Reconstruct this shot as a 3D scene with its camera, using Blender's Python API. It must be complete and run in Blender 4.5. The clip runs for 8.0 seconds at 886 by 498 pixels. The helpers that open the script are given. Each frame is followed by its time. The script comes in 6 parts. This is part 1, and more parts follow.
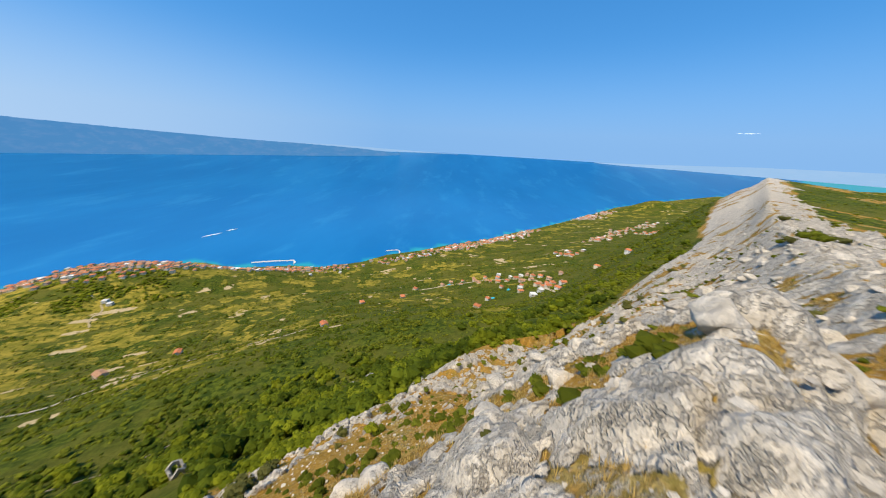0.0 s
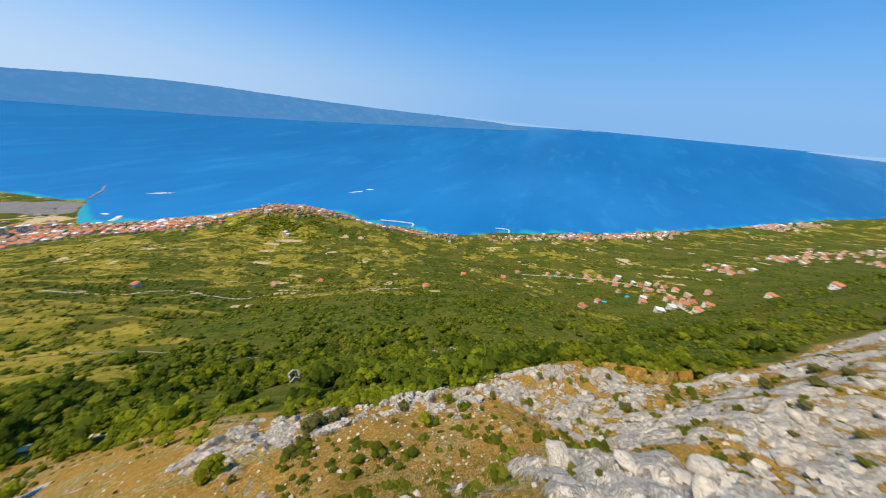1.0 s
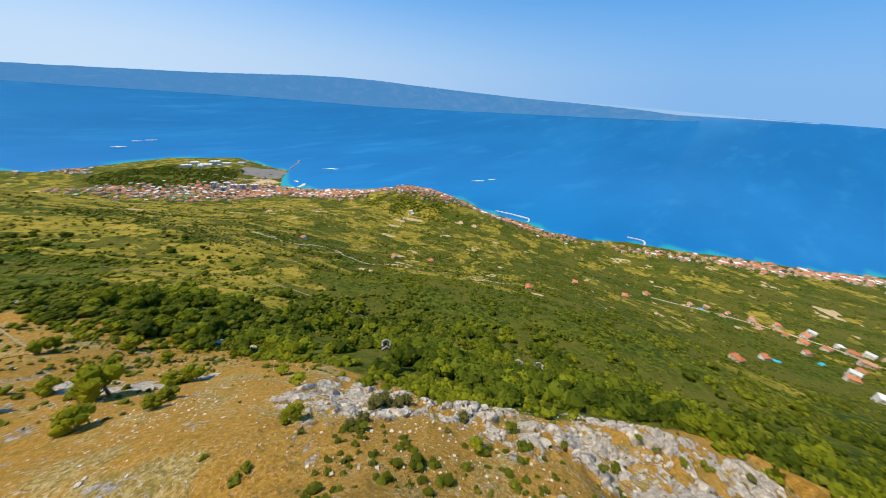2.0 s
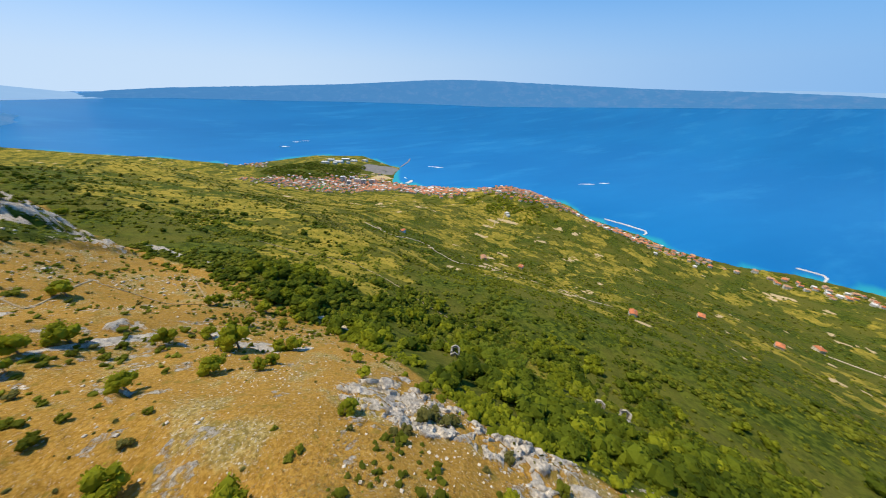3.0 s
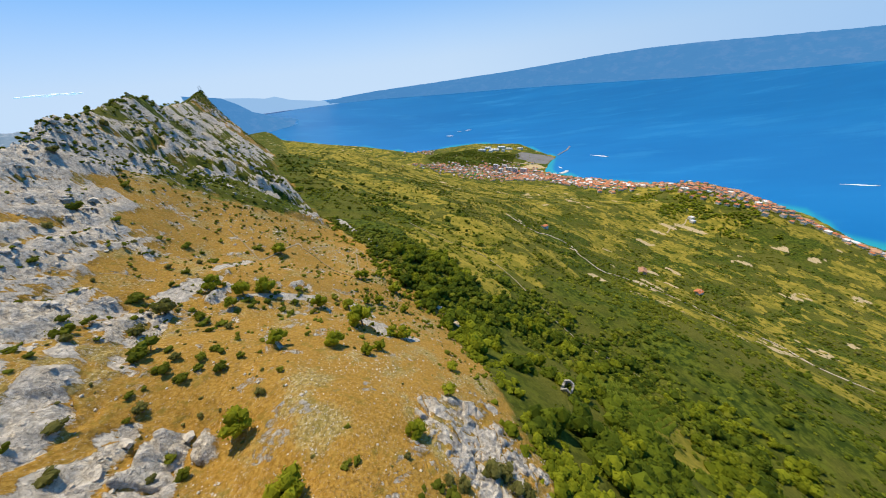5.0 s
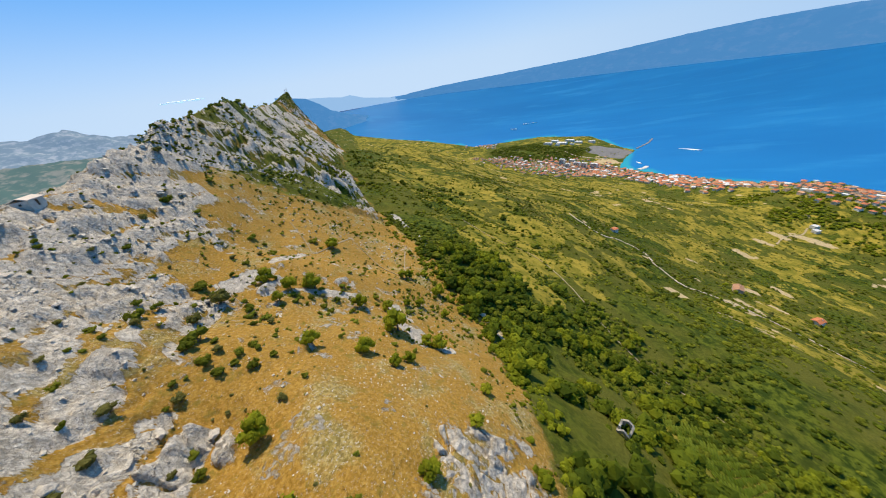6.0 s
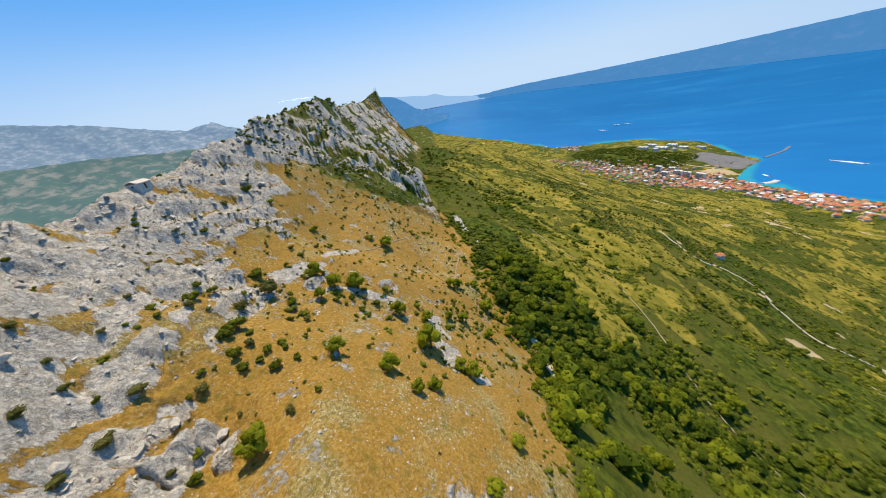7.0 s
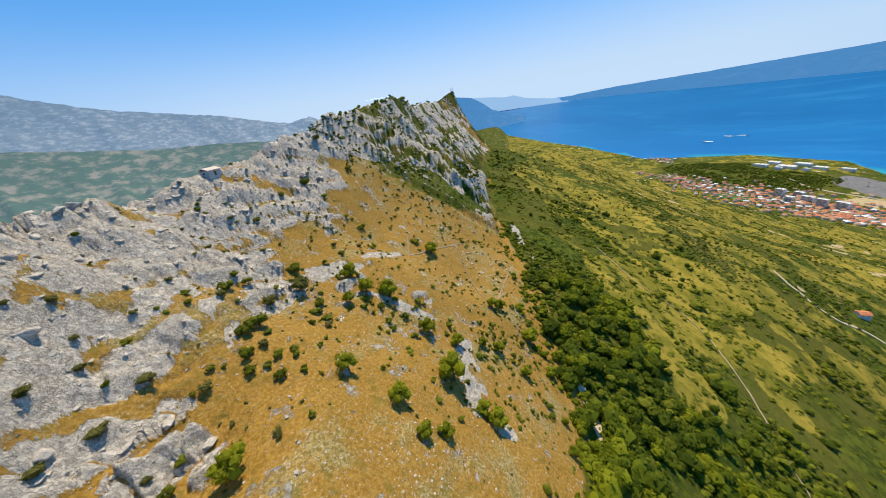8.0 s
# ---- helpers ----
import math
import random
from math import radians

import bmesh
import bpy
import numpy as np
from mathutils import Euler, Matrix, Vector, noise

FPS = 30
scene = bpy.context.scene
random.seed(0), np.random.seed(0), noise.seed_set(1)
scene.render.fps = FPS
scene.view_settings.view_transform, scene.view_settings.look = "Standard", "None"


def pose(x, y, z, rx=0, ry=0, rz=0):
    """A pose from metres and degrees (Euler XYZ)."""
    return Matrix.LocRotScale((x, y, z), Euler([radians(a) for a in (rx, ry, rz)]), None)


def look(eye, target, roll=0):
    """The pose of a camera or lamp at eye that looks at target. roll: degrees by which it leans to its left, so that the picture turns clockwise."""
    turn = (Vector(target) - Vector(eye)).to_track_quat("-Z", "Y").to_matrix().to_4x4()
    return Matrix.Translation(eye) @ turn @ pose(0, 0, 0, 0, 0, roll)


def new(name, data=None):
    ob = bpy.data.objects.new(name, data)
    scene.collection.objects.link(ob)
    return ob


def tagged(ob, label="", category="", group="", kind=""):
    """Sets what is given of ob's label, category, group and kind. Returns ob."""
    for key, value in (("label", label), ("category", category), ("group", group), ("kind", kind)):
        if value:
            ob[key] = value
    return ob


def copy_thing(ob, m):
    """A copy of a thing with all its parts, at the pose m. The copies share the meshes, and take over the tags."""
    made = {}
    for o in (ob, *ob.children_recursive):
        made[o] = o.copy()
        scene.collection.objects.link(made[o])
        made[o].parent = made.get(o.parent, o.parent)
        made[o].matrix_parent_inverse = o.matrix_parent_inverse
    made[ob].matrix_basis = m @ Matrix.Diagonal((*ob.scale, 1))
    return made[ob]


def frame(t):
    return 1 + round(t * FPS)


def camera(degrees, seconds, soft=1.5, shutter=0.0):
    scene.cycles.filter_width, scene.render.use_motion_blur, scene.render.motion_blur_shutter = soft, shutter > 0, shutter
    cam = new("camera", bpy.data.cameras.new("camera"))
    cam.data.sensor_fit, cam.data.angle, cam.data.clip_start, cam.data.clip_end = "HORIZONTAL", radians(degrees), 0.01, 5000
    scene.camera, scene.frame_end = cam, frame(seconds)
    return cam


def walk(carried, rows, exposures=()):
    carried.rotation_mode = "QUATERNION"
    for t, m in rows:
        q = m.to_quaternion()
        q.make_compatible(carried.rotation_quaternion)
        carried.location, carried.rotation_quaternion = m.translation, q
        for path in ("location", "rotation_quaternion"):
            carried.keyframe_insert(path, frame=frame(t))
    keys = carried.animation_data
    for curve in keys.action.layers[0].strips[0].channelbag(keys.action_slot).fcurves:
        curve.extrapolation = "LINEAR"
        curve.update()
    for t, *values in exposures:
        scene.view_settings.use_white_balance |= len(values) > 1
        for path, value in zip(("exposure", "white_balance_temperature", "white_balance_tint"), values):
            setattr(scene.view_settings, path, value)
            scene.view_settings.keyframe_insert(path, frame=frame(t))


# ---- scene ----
cam = camera(113.98, 8.0, soft=1.0, shutter=0.28)
# seconds, eye x y z, heading (left positive), pitch, roll (leaning left positive)
PATH = [
    (0.0, 0.00, 0.00, 450.00, 0.00, -19.05, 3.42),
    (0.5, 1.34, 3.44, 450.19, 10.73, -22.21, 4.61),
    (1.0, 2.03, 6.86, 450.57, 22.58, -25.15, 5.08),
    (1.5, 2.73, 10.01, 451.10, 34.89, -27.22, 4.62),
    (2.0, 2.64, 12.97, 451.83, 46.79, -28.66, 3.93),
    (2.2, 2.40, 14.12, 452.23, 51.17, -29.05, 3.49),
    (3.3, 2.53, 20.61, 455.67, 73.37, -29.55, -1.13),
    (3.5, 1.86, 21.76, 455.93, 76.92, -29.69, -1.99),
    (4.0, -0.22, 24.02, 456.42, 85.13, -29.79, -3.83),
    (4.5, -2.84, 25.88, 456.95, 92.57, -30.02, -5.54),
    (4.7, -3.87, 26.61, 457.04, 95.54, -30.14, -6.07),
    (5.8, -11.60, 30.14, 456.62, 109.80, -29.57, -9.43),
    (6.0, -13.67, 30.43, 456.48, 112.56, -29.54, -9.88),
    (6.5, -18.89, 31.10, 455.94, 119.70, -28.73, -10.28),
    (7.0, -24.41, 31.33, 455.33, 127.03, -27.54, -10.16),
    (7.5, -30.10, 30.60, 454.81, 133.89, -26.44, -9.42),
    (8.0, -35.85, 29.13, 454.35, 139.84, -25.49, -8.49),
]
walk(cam, [(t, pose(x, y, z, 0, 0, yaw) @ pose(0, 0, 0, 90 + pitch) @ pose(0, 0, 0, 0, 0, roll)) for t, x, y, z, yaw, pitch, roll in PATH])

# ---- light: high summer sun from beyond the summit, clear sky ----
SUN_DIR = Vector((-0.75, -0.65, 0.0)).normalized() * math.cos(radians(61)) + Vector((0, 0, math.sin(radians(61))))
world = bpy.data.worlds.new("sky_world")
scene.world = world
world.use_nodes = True
wn, wl = world.node_tree.nodes, world.node_tree.links
sky = wn.new("ShaderNodeTexSky")
sky.sky_type = "NISHITA"
sky.sun_disc = False
sky.sun_elevation = radians(61)
sky.sun_rotation = radians(229)
sky.altitude = 400
sky.air_density, sky.dust_density, sky.ozone_density = 1.0, 0.5, 3.0
# haze: the sky keeps its brightness down to the horizon
coords, parts_in, parts_out = wn.new("ShaderNodeTexCoord"), wn.new("ShaderNodeSeparateXYZ"), wn.new("ShaderNodeCombineXYZ")
lift = wn.new("ShaderNodeMath")
lift.operation = "MAXIMUM"
lift.inputs[1].default_value = .06
wl.new(coords.outputs["Generated"], parts_in.inputs[0])
wl.new(parts_in.outputs[0], parts_out.inputs[0])
wl.new(parts_in.outputs[1], parts_out.inputs[1])
wl.new(parts_in.outputs[2], lift.inputs[0])
wl.new(lift.outputs[0], parts_out.inputs[2])
wl.new(parts_out.outputs[0], sky.inputs[0])
# the deep blue of a clear southern sky: each channel of the sky texture has its own response
split, join = wn.new("ShaderNodeSeparateColor"), wn.new("ShaderNodeCombineColor")
wl.new(sky.outputs[0], split.inputs[0])
for i, (power, gain) in enumerate(((1.14, .62), (.62, .72), (.5, 1.10))):
    chain = split.outputs[i]
    for op, value in (("MULTIPLY", .11), ("POWER", power), ("MULTIPLY", gain)):
        n = wn.new("ShaderNodeMath")
        n.operation = op
        wl.new(chain, n.inputs[0])
        n.inputs[1].default_value = value
        chain = n.outputs[0]
    wl.new(chain, join.inputs[i])
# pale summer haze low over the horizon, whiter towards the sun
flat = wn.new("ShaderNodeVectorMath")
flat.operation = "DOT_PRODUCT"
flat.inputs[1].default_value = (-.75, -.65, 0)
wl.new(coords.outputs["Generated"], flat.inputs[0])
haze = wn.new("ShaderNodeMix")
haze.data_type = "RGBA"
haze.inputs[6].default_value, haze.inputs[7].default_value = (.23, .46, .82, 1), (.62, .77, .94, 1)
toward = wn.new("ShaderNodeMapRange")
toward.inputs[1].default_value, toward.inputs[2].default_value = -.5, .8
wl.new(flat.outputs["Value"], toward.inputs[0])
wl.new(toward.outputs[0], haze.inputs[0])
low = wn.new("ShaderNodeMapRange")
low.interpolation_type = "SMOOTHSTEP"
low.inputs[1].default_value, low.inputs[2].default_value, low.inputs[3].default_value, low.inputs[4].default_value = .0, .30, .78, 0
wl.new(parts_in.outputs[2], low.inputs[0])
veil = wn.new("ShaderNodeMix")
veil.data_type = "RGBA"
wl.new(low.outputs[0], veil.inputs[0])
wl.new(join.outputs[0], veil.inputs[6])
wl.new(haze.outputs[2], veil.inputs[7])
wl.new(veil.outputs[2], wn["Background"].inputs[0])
wn["Background"].inputs[1].default_value = 1.0
sun = new("sun", bpy.data.lights.new("sun", "SUN"))
sun.data.energy, sun.data.angle, sun.data.color = 5.2, radians(0.53), (1.0, 0.865, 0.64)
sun.matrix_world = look((0, 0, 900), Vector((0, 0, 900)) - SUN_DIR)
scene.view_settings.exposure = 0.0

# ---- the lie of the land ----
EYE_MID = np.array((-15.0, 20.0, 452.0))


def vnoise(x, y, seed=0):
    """Smooth value noise from -1 to 1 on arrays."""
    xi, yi = np.floor(x).astype(np.int64), np.floor(y).astype(np.int64)
    fx, fy = x - xi, y - yi
    fx, fy = fx * fx * fx * (fx * (fx * 6 - 15) + 10), fy * fy * fy * (fy * (fy * 6 - 15) + 10)

    def h(a, b):
        n = (a * 374761393 + b * 668265263 + seed * 974634777) & 0xFFFFFFFF
        n = ((n ^ (n >> 13)) * 1274126177) & 0xFFFFFFFF
        return ((n ^ (n >> 16)) & 0xFFFFFF) / float(0x7FFFFF) - 1.0
    return ((h(xi, yi) * (1 - fx) + h(xi + 1, yi) * fx) * (1 - fy)
            + (h(xi, yi + 1) * (1 - fx) + h(xi + 1, yi + 1) * fx) * fy)


def fbm(x, y, size, octaves=4, seed=0, gain=0.5):
    total, amp, f = 0.0, 1.0, 1.0 / size
    for i in range(octaves):
        total = total + amp * vnoise(x * f + 17.3 * i, y * f - 9.1 * i, seed + i)
        amp, f = amp * gain, f * 2.03
    return total


def cells(x, y, size, seed=0):
    """Distance to the nearest and second nearest scattered point, and a random value of the nearest, for blocky rock."""
    x, y = x / size, y / size
    xi, yi = np.floor(x).astype(np.int64), np.floor(y).astype(np.int64)
    d1 = np.full(x.shape, 9.0)
    d2 = np.full(x.shape, 9.0)
    val = np.zeros(x.shape)
    for i in (-1, 0, 1):
        for j in (-1, 0, 1):
            a, b = xi + i, yi + j
            n = (a * 374761393 + b * 668265263 + seed * 974634777) & 0xFFFFFFFF
            n = ((n ^ (n >> 13)) * 1274126177) & 0xFFFFFFFF
            n = n ^ (n >> 16)
            px, py = a + (n & 1023) / 1023.0, b + ((n >> 10) & 1023) / 1023.0
            d = np.hypot(x - px, y - py)
            near = d < d1
            d2 = np.where(near, d1, np.minimum(d2, d))
            val = np.where(near, ((n >> 20) & 1023) / 1023.0, val)
            d1 = np.minimum(d1, d)
    return d1, d2, val


def smooth(a, b, x):
    t = np.clip((x - a) / (b - a), 0, 1)
    return t * t * (3 - 2 * t)


# crest of the ridge, from beyond the summit past the hut to the far knob: x, y, z
CREST = np.array([(-2600, -2500, 12), (-1500, -1400, 40), (-960, -880, 190), (-720, -640, 370), (-640, -552, 448), (-594, -508, 486), (-572, -490, 487.5), (-544, -470, 486), (-500, -440, 478), (-450, -405, 470),
                  (-340, -312, 466), (-255, -245, 464), (-206, -207, 471), (-174, -183, 466), (-142, -159, 461), (-111, -136, 457), (-88, -119, 453), (-58, -98, 448), (-40, -84, 446), (-27, -73, 445),
                  (-16, -58, 445.5), (-8, -40, 446), (-1, -22, 445.5), (8, -6, 445), (28, 12, 443), (60, 45, 437), (150, 135, 431), (300, 275, 426), (520, 490, 436),
                  (800, 760, 425), (1300, 1250, 330), (2300, 2100, 200), (5000, 4000, 120)], float)
# foot of the open slope, where woods begin, east to west: x, y, z
EDGE = np.array([(-6000, -4300, 20), (-1400, -960, 60), (-800, -600, 210), (-640, -470, 330), (-560, -390, 368), (-327, -214, 375), (-205, -107, 375), (-181, -81, 376), (-148, -46, 375), (-119, -17, 372), (-98, 4, 368),
                 (-78, 20, 372), (-58, 30, 381), (-40, 38, 386), (-28, 43, 389), (-18, 54, 386), (0, 76, 382), (21, 91, 383), (45, 99, 382), (85, 130, 378), (140, 186, 372), (235, 262, 372), (335, 369, 385), (520, 560, 390), (900, 900, 370)], float)
# shoreline, east to west: x, y
SHORE = np.array([(-90000, -75000), (-9000, -7500), (-6200, -4800), (-4600, -3300), (-3860, -2660), (-3111, -1641), (-2752, -1083), (-2276, -500),
                  (-2420, -30), (-2280, 300), (-1900, 420), (-1820, 470), (-1690, 400), (-1530, 345), (-1470, 400), (-1380, 500),
                  (-1290, 660), (-1190, 800), (-1080, 930), (-900, 985), (-750, 955), (-570, 1005), (-470, 1005),
                  (-324, 1085), (-246, 1180), (-108, 1262), (60, 1396), (249, 1515), (430, 1690), (590, 1813), (860, 2061),
                  (1130, 2330), (1420, 2600), (1700, 2880), (2402, 3388), (3700, 4230), (9000, 7500), (90000, 75000)], float)


def along(x, y, line):
    """Signed distance from a line of points (positive on its left), way along it, and its height where it has one."""
    best = np.full(x.shape, 1e12)
    side, way, high = np.zeros(x.shape), np.zeros(x.shape), np.zeros(x.shape)
    run = 0.0
    for a, b in zip(line[:-1], line[1:]):
        dx, dy = b[0] - a[0], b[1] - a[1]
        length = math.hypot(dx, dy)
        t = np.clip(((x - a[0]) * dx + (y - a[1]) * dy) / length ** 2, 0, 1)
        d = (x - a[0] - t * dx) ** 2 + (y - a[1] - t * dy) ** 2
        near = d < best
        best = np.where(near, d, best)
        side = np.where(near, np.sign(dx * (y - a[1]) - dy * (x - a[0])), side)
        way = np.where(near, run + t * length, way)
        if len(a) > 2:
            high = np.where(near, a[2] + t * (b[2] - a[2]), high)
        run += length
    return np.sqrt(best) * side, way, high


CREST_U = CREST[:, 0] * .74 + CREST[:, 1] * .67
EDGE_U = EDGE[:, 0] * .74 + EDGE[:, 1] * .67
# fall of the open slope from crest to foot
SLOPE_Q = np.array((0, .13, .28, .45, .6, .87, 1.0))
SLOPE_P = np.array((0, .20, .37, .48, .60, .86, 1.0))
STEP_S = np.array((0, .008, .02, .04, .06, .08, .115, .15, .2, .25, .32, .4, .5, .7, .9, 1.0))
STEP_D = np.array((0, .035, .075, .12, .15, .19, .27, .30, .335, .40, .49, .60, .70, .87, .965, 1.0))
STEEP_D = np.array((0, .02, .05, .10, .15, .20, .31, .385, .47, .55, .62, .68, .75, .88, .965, 1.0))


def knoll(x, y, cx, cy, rx, ry, turn, high):
    c, s = math.cos(radians(turn)), math.sin(radians(turn))
    a, b = (x - cx) * c + (y - cy) * s, -(x - cx) * s + (y - cy) * c
    return high * np.exp(-((a / rx) ** 2 + (b / ry) ** 2))


def lie(x, y):
    """Smooth height of the land, with its distances: from the crest (sea side positive), along it, inland from the shore."""
    v = along(x, y, CREST)[0]
    u = x * .74 + y * .67
    zc = np.interp(u, CREST_U, CREST[:, 2])
    dc = -along(x, y, SHORE)[0]
    dc = np.where(np.abs(dc) > 1e-9, dc, 0)
    return v, u, zc, dc


def height(x, y, detail=True):
    x, y = np.asarray(x, float), np.asarray(y, float)
    v, u, zc, dc = lie(x, y)
    vs, ds = np.maximum(v, 0), np.maximum(dc, 0)
    s = np.where(dc > 0, vs / (vs + ds + 1e-6), 1.0)
    k = smooth(120, 420, u)
    drop = np.interp(s, STEP_S, STEP_D) * (1 - k) + np.interp(s, STEP_S, STEEP_D) * k
    z = zc * (1 - drop)
    z = z + fbm(x, y, 260, 3, 5) * 7 * smooth(0.12, 0.3, s) * smooth(0, 200, ds)
    # the open slope between crest and foot, steep below the brow, and the bank below it
    beyond = along(x, y, EDGE)[0]
    ze = np.interp(u, EDGE_U, EDGE[:, 2])
    q = np.clip(vs / (vs + np.maximum(-beyond, 0) + 1e-6), 0, 1)
    open_slope = zc + (ze - zc) * np.interp(q, SLOPE_Q, SLOPE_P)
    open_slope = open_slope - smooth(-52, -26, u) * smooth(0, -16, u) * 9 * smooth(2, 13, v) * smooth(40, 18, v) - smooth(-90, -115, u) * smooth(-200, -150, u) * 7 * smooth(18, 40, v) * smooth(100, 72, v)
    open_slope = open_slope + smooth(-8, 4, u) * smooth(38, 22, u) * 12 * smooth(2, 10, v) * smooth(32, 16, v) - smooth(28, 42, u) * smooth(140, 90, u) * 8 * smooth(22, 34, v) * smooth(62, 46, v)
    bank = ze - (.35 + .5 * smooth(-90, -20, u)) * np.maximum(beyond, 0)
    z = np.where(beyond < 0, open_slope, bank + (z - bank) * smooth(0, 160, beyond))
    # hills by the shore
    z = z + knoll(x, y, -860, 700, 300, 170, 20, 62) * smooth(0, 150, ds)
    z = z + knoll(x, y, -1060, 790, 150, 110, 20, 30) * smooth(0, 90, ds)
    z = z + knoll(x, y, -2060, -40, 330, 220, 60, 24) * smooth(0, 130, ds) - knoll(x, y, -1560, 60, 230, 330, 20, 45) * smooth(0, 300, ds)
    z = z + knoll(x, y, 1950, 2700, 260, 200, 40, 90) * smooth(0, 150, ds)
    # the land side: gently down to a basin
    back = np.maximum(-v, 0)
    gentle = smooth(-60, 40, u)
    fall = (0.10 * back * gentle + 0.42 * back * (1 - gentle))
    fall = fall + np.maximum(back - 160, 0) * 0.22 * gentle
    inland = zc - fall
    inland = np.maximum(inland, 165 + 70 * gentle + (.01 + .05 * gentle) * np.maximum(back - 300, 0) + fbm(x, y, 700, 3, 9) * 18) + fbm(x, y, 300, 3, 10) * 9 * smooth(30, 250, back)
    z = np.where(v < 0, inland, z)
    z = np.where(dc < 0, np.maximum(-60, dc * 0.2) - 0.4, z)
    z = np.where((dc >= 0) & (v > 0), np.maximum(z, 0.6 + 0.02 * ds), z)
    if detail:
        r = rockiness(x, y, v, u, dc)
        z = z + relief(x, y, v, u, r)
    return z


def bedding(x, y, v, u):
    """Tilted beds: where a point lies between one ledge and the next, large and small."""
    bed = v + .42 * u + 3 * vnoise(x / 13, y / 13, 43) + 1.1 * vnoise(x / 3.7, y / 3.7, 44)
    return np.mod(bed / 8.0, 1.0), np.mod(bed / 2.6 + .6 * vnoise(x / 6, y / 6, 45), 1.0)


def rockiness(x, y, v, u, dc):
    """0 for soil and grass, 1 for bare limestone."""
    size = 1 - .38 * smooth(30, -30, u)
    v, u = v / size, u / size
    n = fbm(x, y, 34, 4, 21, 0.6)
    n2 = fbm(x, y, 9, 3, 22, 0.6)
    inside = smooth(3, -7, along(x, y, EDGE)[0] + 4 * n)
    # bare crest in the east, broken rock down the whole brow in the west
    lower = 20 + 8 * smooth(-40, -80, u) + 18 * np.exp(-((u + 105) / 26) ** 2) + 22 * smooth(-290, -350, u)
    gaps = 1 - smooth(-300, -360, u) * smooth(.05, .45, fbm(u * .5, v, 26, 3, 27) + .1) * .95
    crest_e = smooth(7, -9, v - lower - n * 12 - n2 * 7) * smooth(-30, -6, v + 6 * n) * gaps * (1 - .45 * smooth(-280, -350, u))
    shoulder = smooth(-40, -14, u) * smooth(26, 17, v + 5 * n2 + 5 * n) * smooth(-26, -8, v + 6 * n) * smooth(-.4, .3, n2 + .35 * n)
    west = smooth(4, 20, u - .25 * (v - 40) + 8 * n) * smooth(-26, -5, v + n * 12) * inside * smooth(-.5, .35, n * 0.75 + n2 * 0.6 + 0.22)
    r = np.maximum(crest_e * smooth(20, -30, u), np.maximum(shoulder, west))
    # ribs and slabs of white rock among the grass
    for cx, cy, rx, ry, a, w in ((-34, 24, 17, 9, 50, 1.35), (-20, 46, 17, 10, 40, 1.3), (-1, 74, 24, 11, 45, 1.35), (22, 84, 20, 10, 30, 1.35), (0, 50, 20, 12, 45, 1.3), (14, 62, 20, 14, 40, 1.35), (-61, -46, 18, 5, 30, .62), (-49, -24, 13, 4, 30, .5), (-78, -36, 13, 4, 30, .7)):
        r = np.maximum(r, np.clip(knoll(x, y, cx, cy, rx, ry, a, w) + 0.4 * n2 + .2 * n - .3, 0, 1) * inside)
    r = np.maximum(r, smooth(-265, -340, u) * smooth(-1700, -1350, u) * smooth(-14, 4, v) * np.clip(.34 + 1.25 * fbm(x, y, 15, 4, 28, .65), 0, 1) * inside)
    saw, saw2 = bedding(x, y, v, u)
    r = r - .62 * smooth(.46, .2, saw + .12 * n2) * smooth(-.35, .25, n2 + .5 * n) * smooth(12, -40, u)
    return np.clip(r, 0, 1)


def blocks(x, y, v, u):
    """Packed blocks of limestone: how far each stands out, and 1 on stone or 0 in the grassy gaps between."""
    wx, wy = x + 1.1 * vnoise(x / 2.6, y / 2.6, 46) + .4 * vnoise(x / .9, y / .9, 48), y + 1.1 * vnoise(x / 2.6, y / 2.6, 47) + .4 * vnoise(x / .9, y / .9, 49)
    e = smooth(8, -30, u)
    # round boulders in the west, long tilted slabs along the strike in the east
    d1, d2, c1 = cells(wx, wy, 3.3, 34)
    f1, f2, k1 = cells(wx * 1.2 + 3, wy, 1.35, 35)
    sa, sb = .92 * (.74 * wx + .67 * wy) - .39 * v, .92 * v + .39 * (.74 * wx + .67 * wy)
    a1, a2, b1 = cells(sa / 2.4, sb, 5.0, 36)
    h1, h2, l1 = cells(sa / 1.8, sb + 2, 2.0, 37)
    gap, gap_s = d2 - d1, f2 - f1
    big = smooth(.48, .56, c1) * smooth(.02, .10, gap)
    small = smooth(.56, .64, k1) * smooth(.02, .14, gap_s)
    west_rise = big * (.35 + 1.3 * c1) * np.sqrt(smooth(.0, .55, gap)) + (1 - .6 * big) * small * (.15 + .55 * k1) * np.sqrt(smooth(0, .5, gap_s))
    slab, chip = smooth(.16, .26, b1) * smooth(.02, .07, a2 - a1), smooth(.35, .45, l1) * smooth(.02, .08, h2 - h1)
    east_rise = slab * (1.5 * b1) * smooth(0, .12, a2 - a1) + chip * (.5 * l1) * smooth(0, .16, h2 - h1)
    return west_rise * (1 - e) + east_rise * e, np.maximum(big, small) * (1 - e) + np.maximum(slab, chip * .9) * e


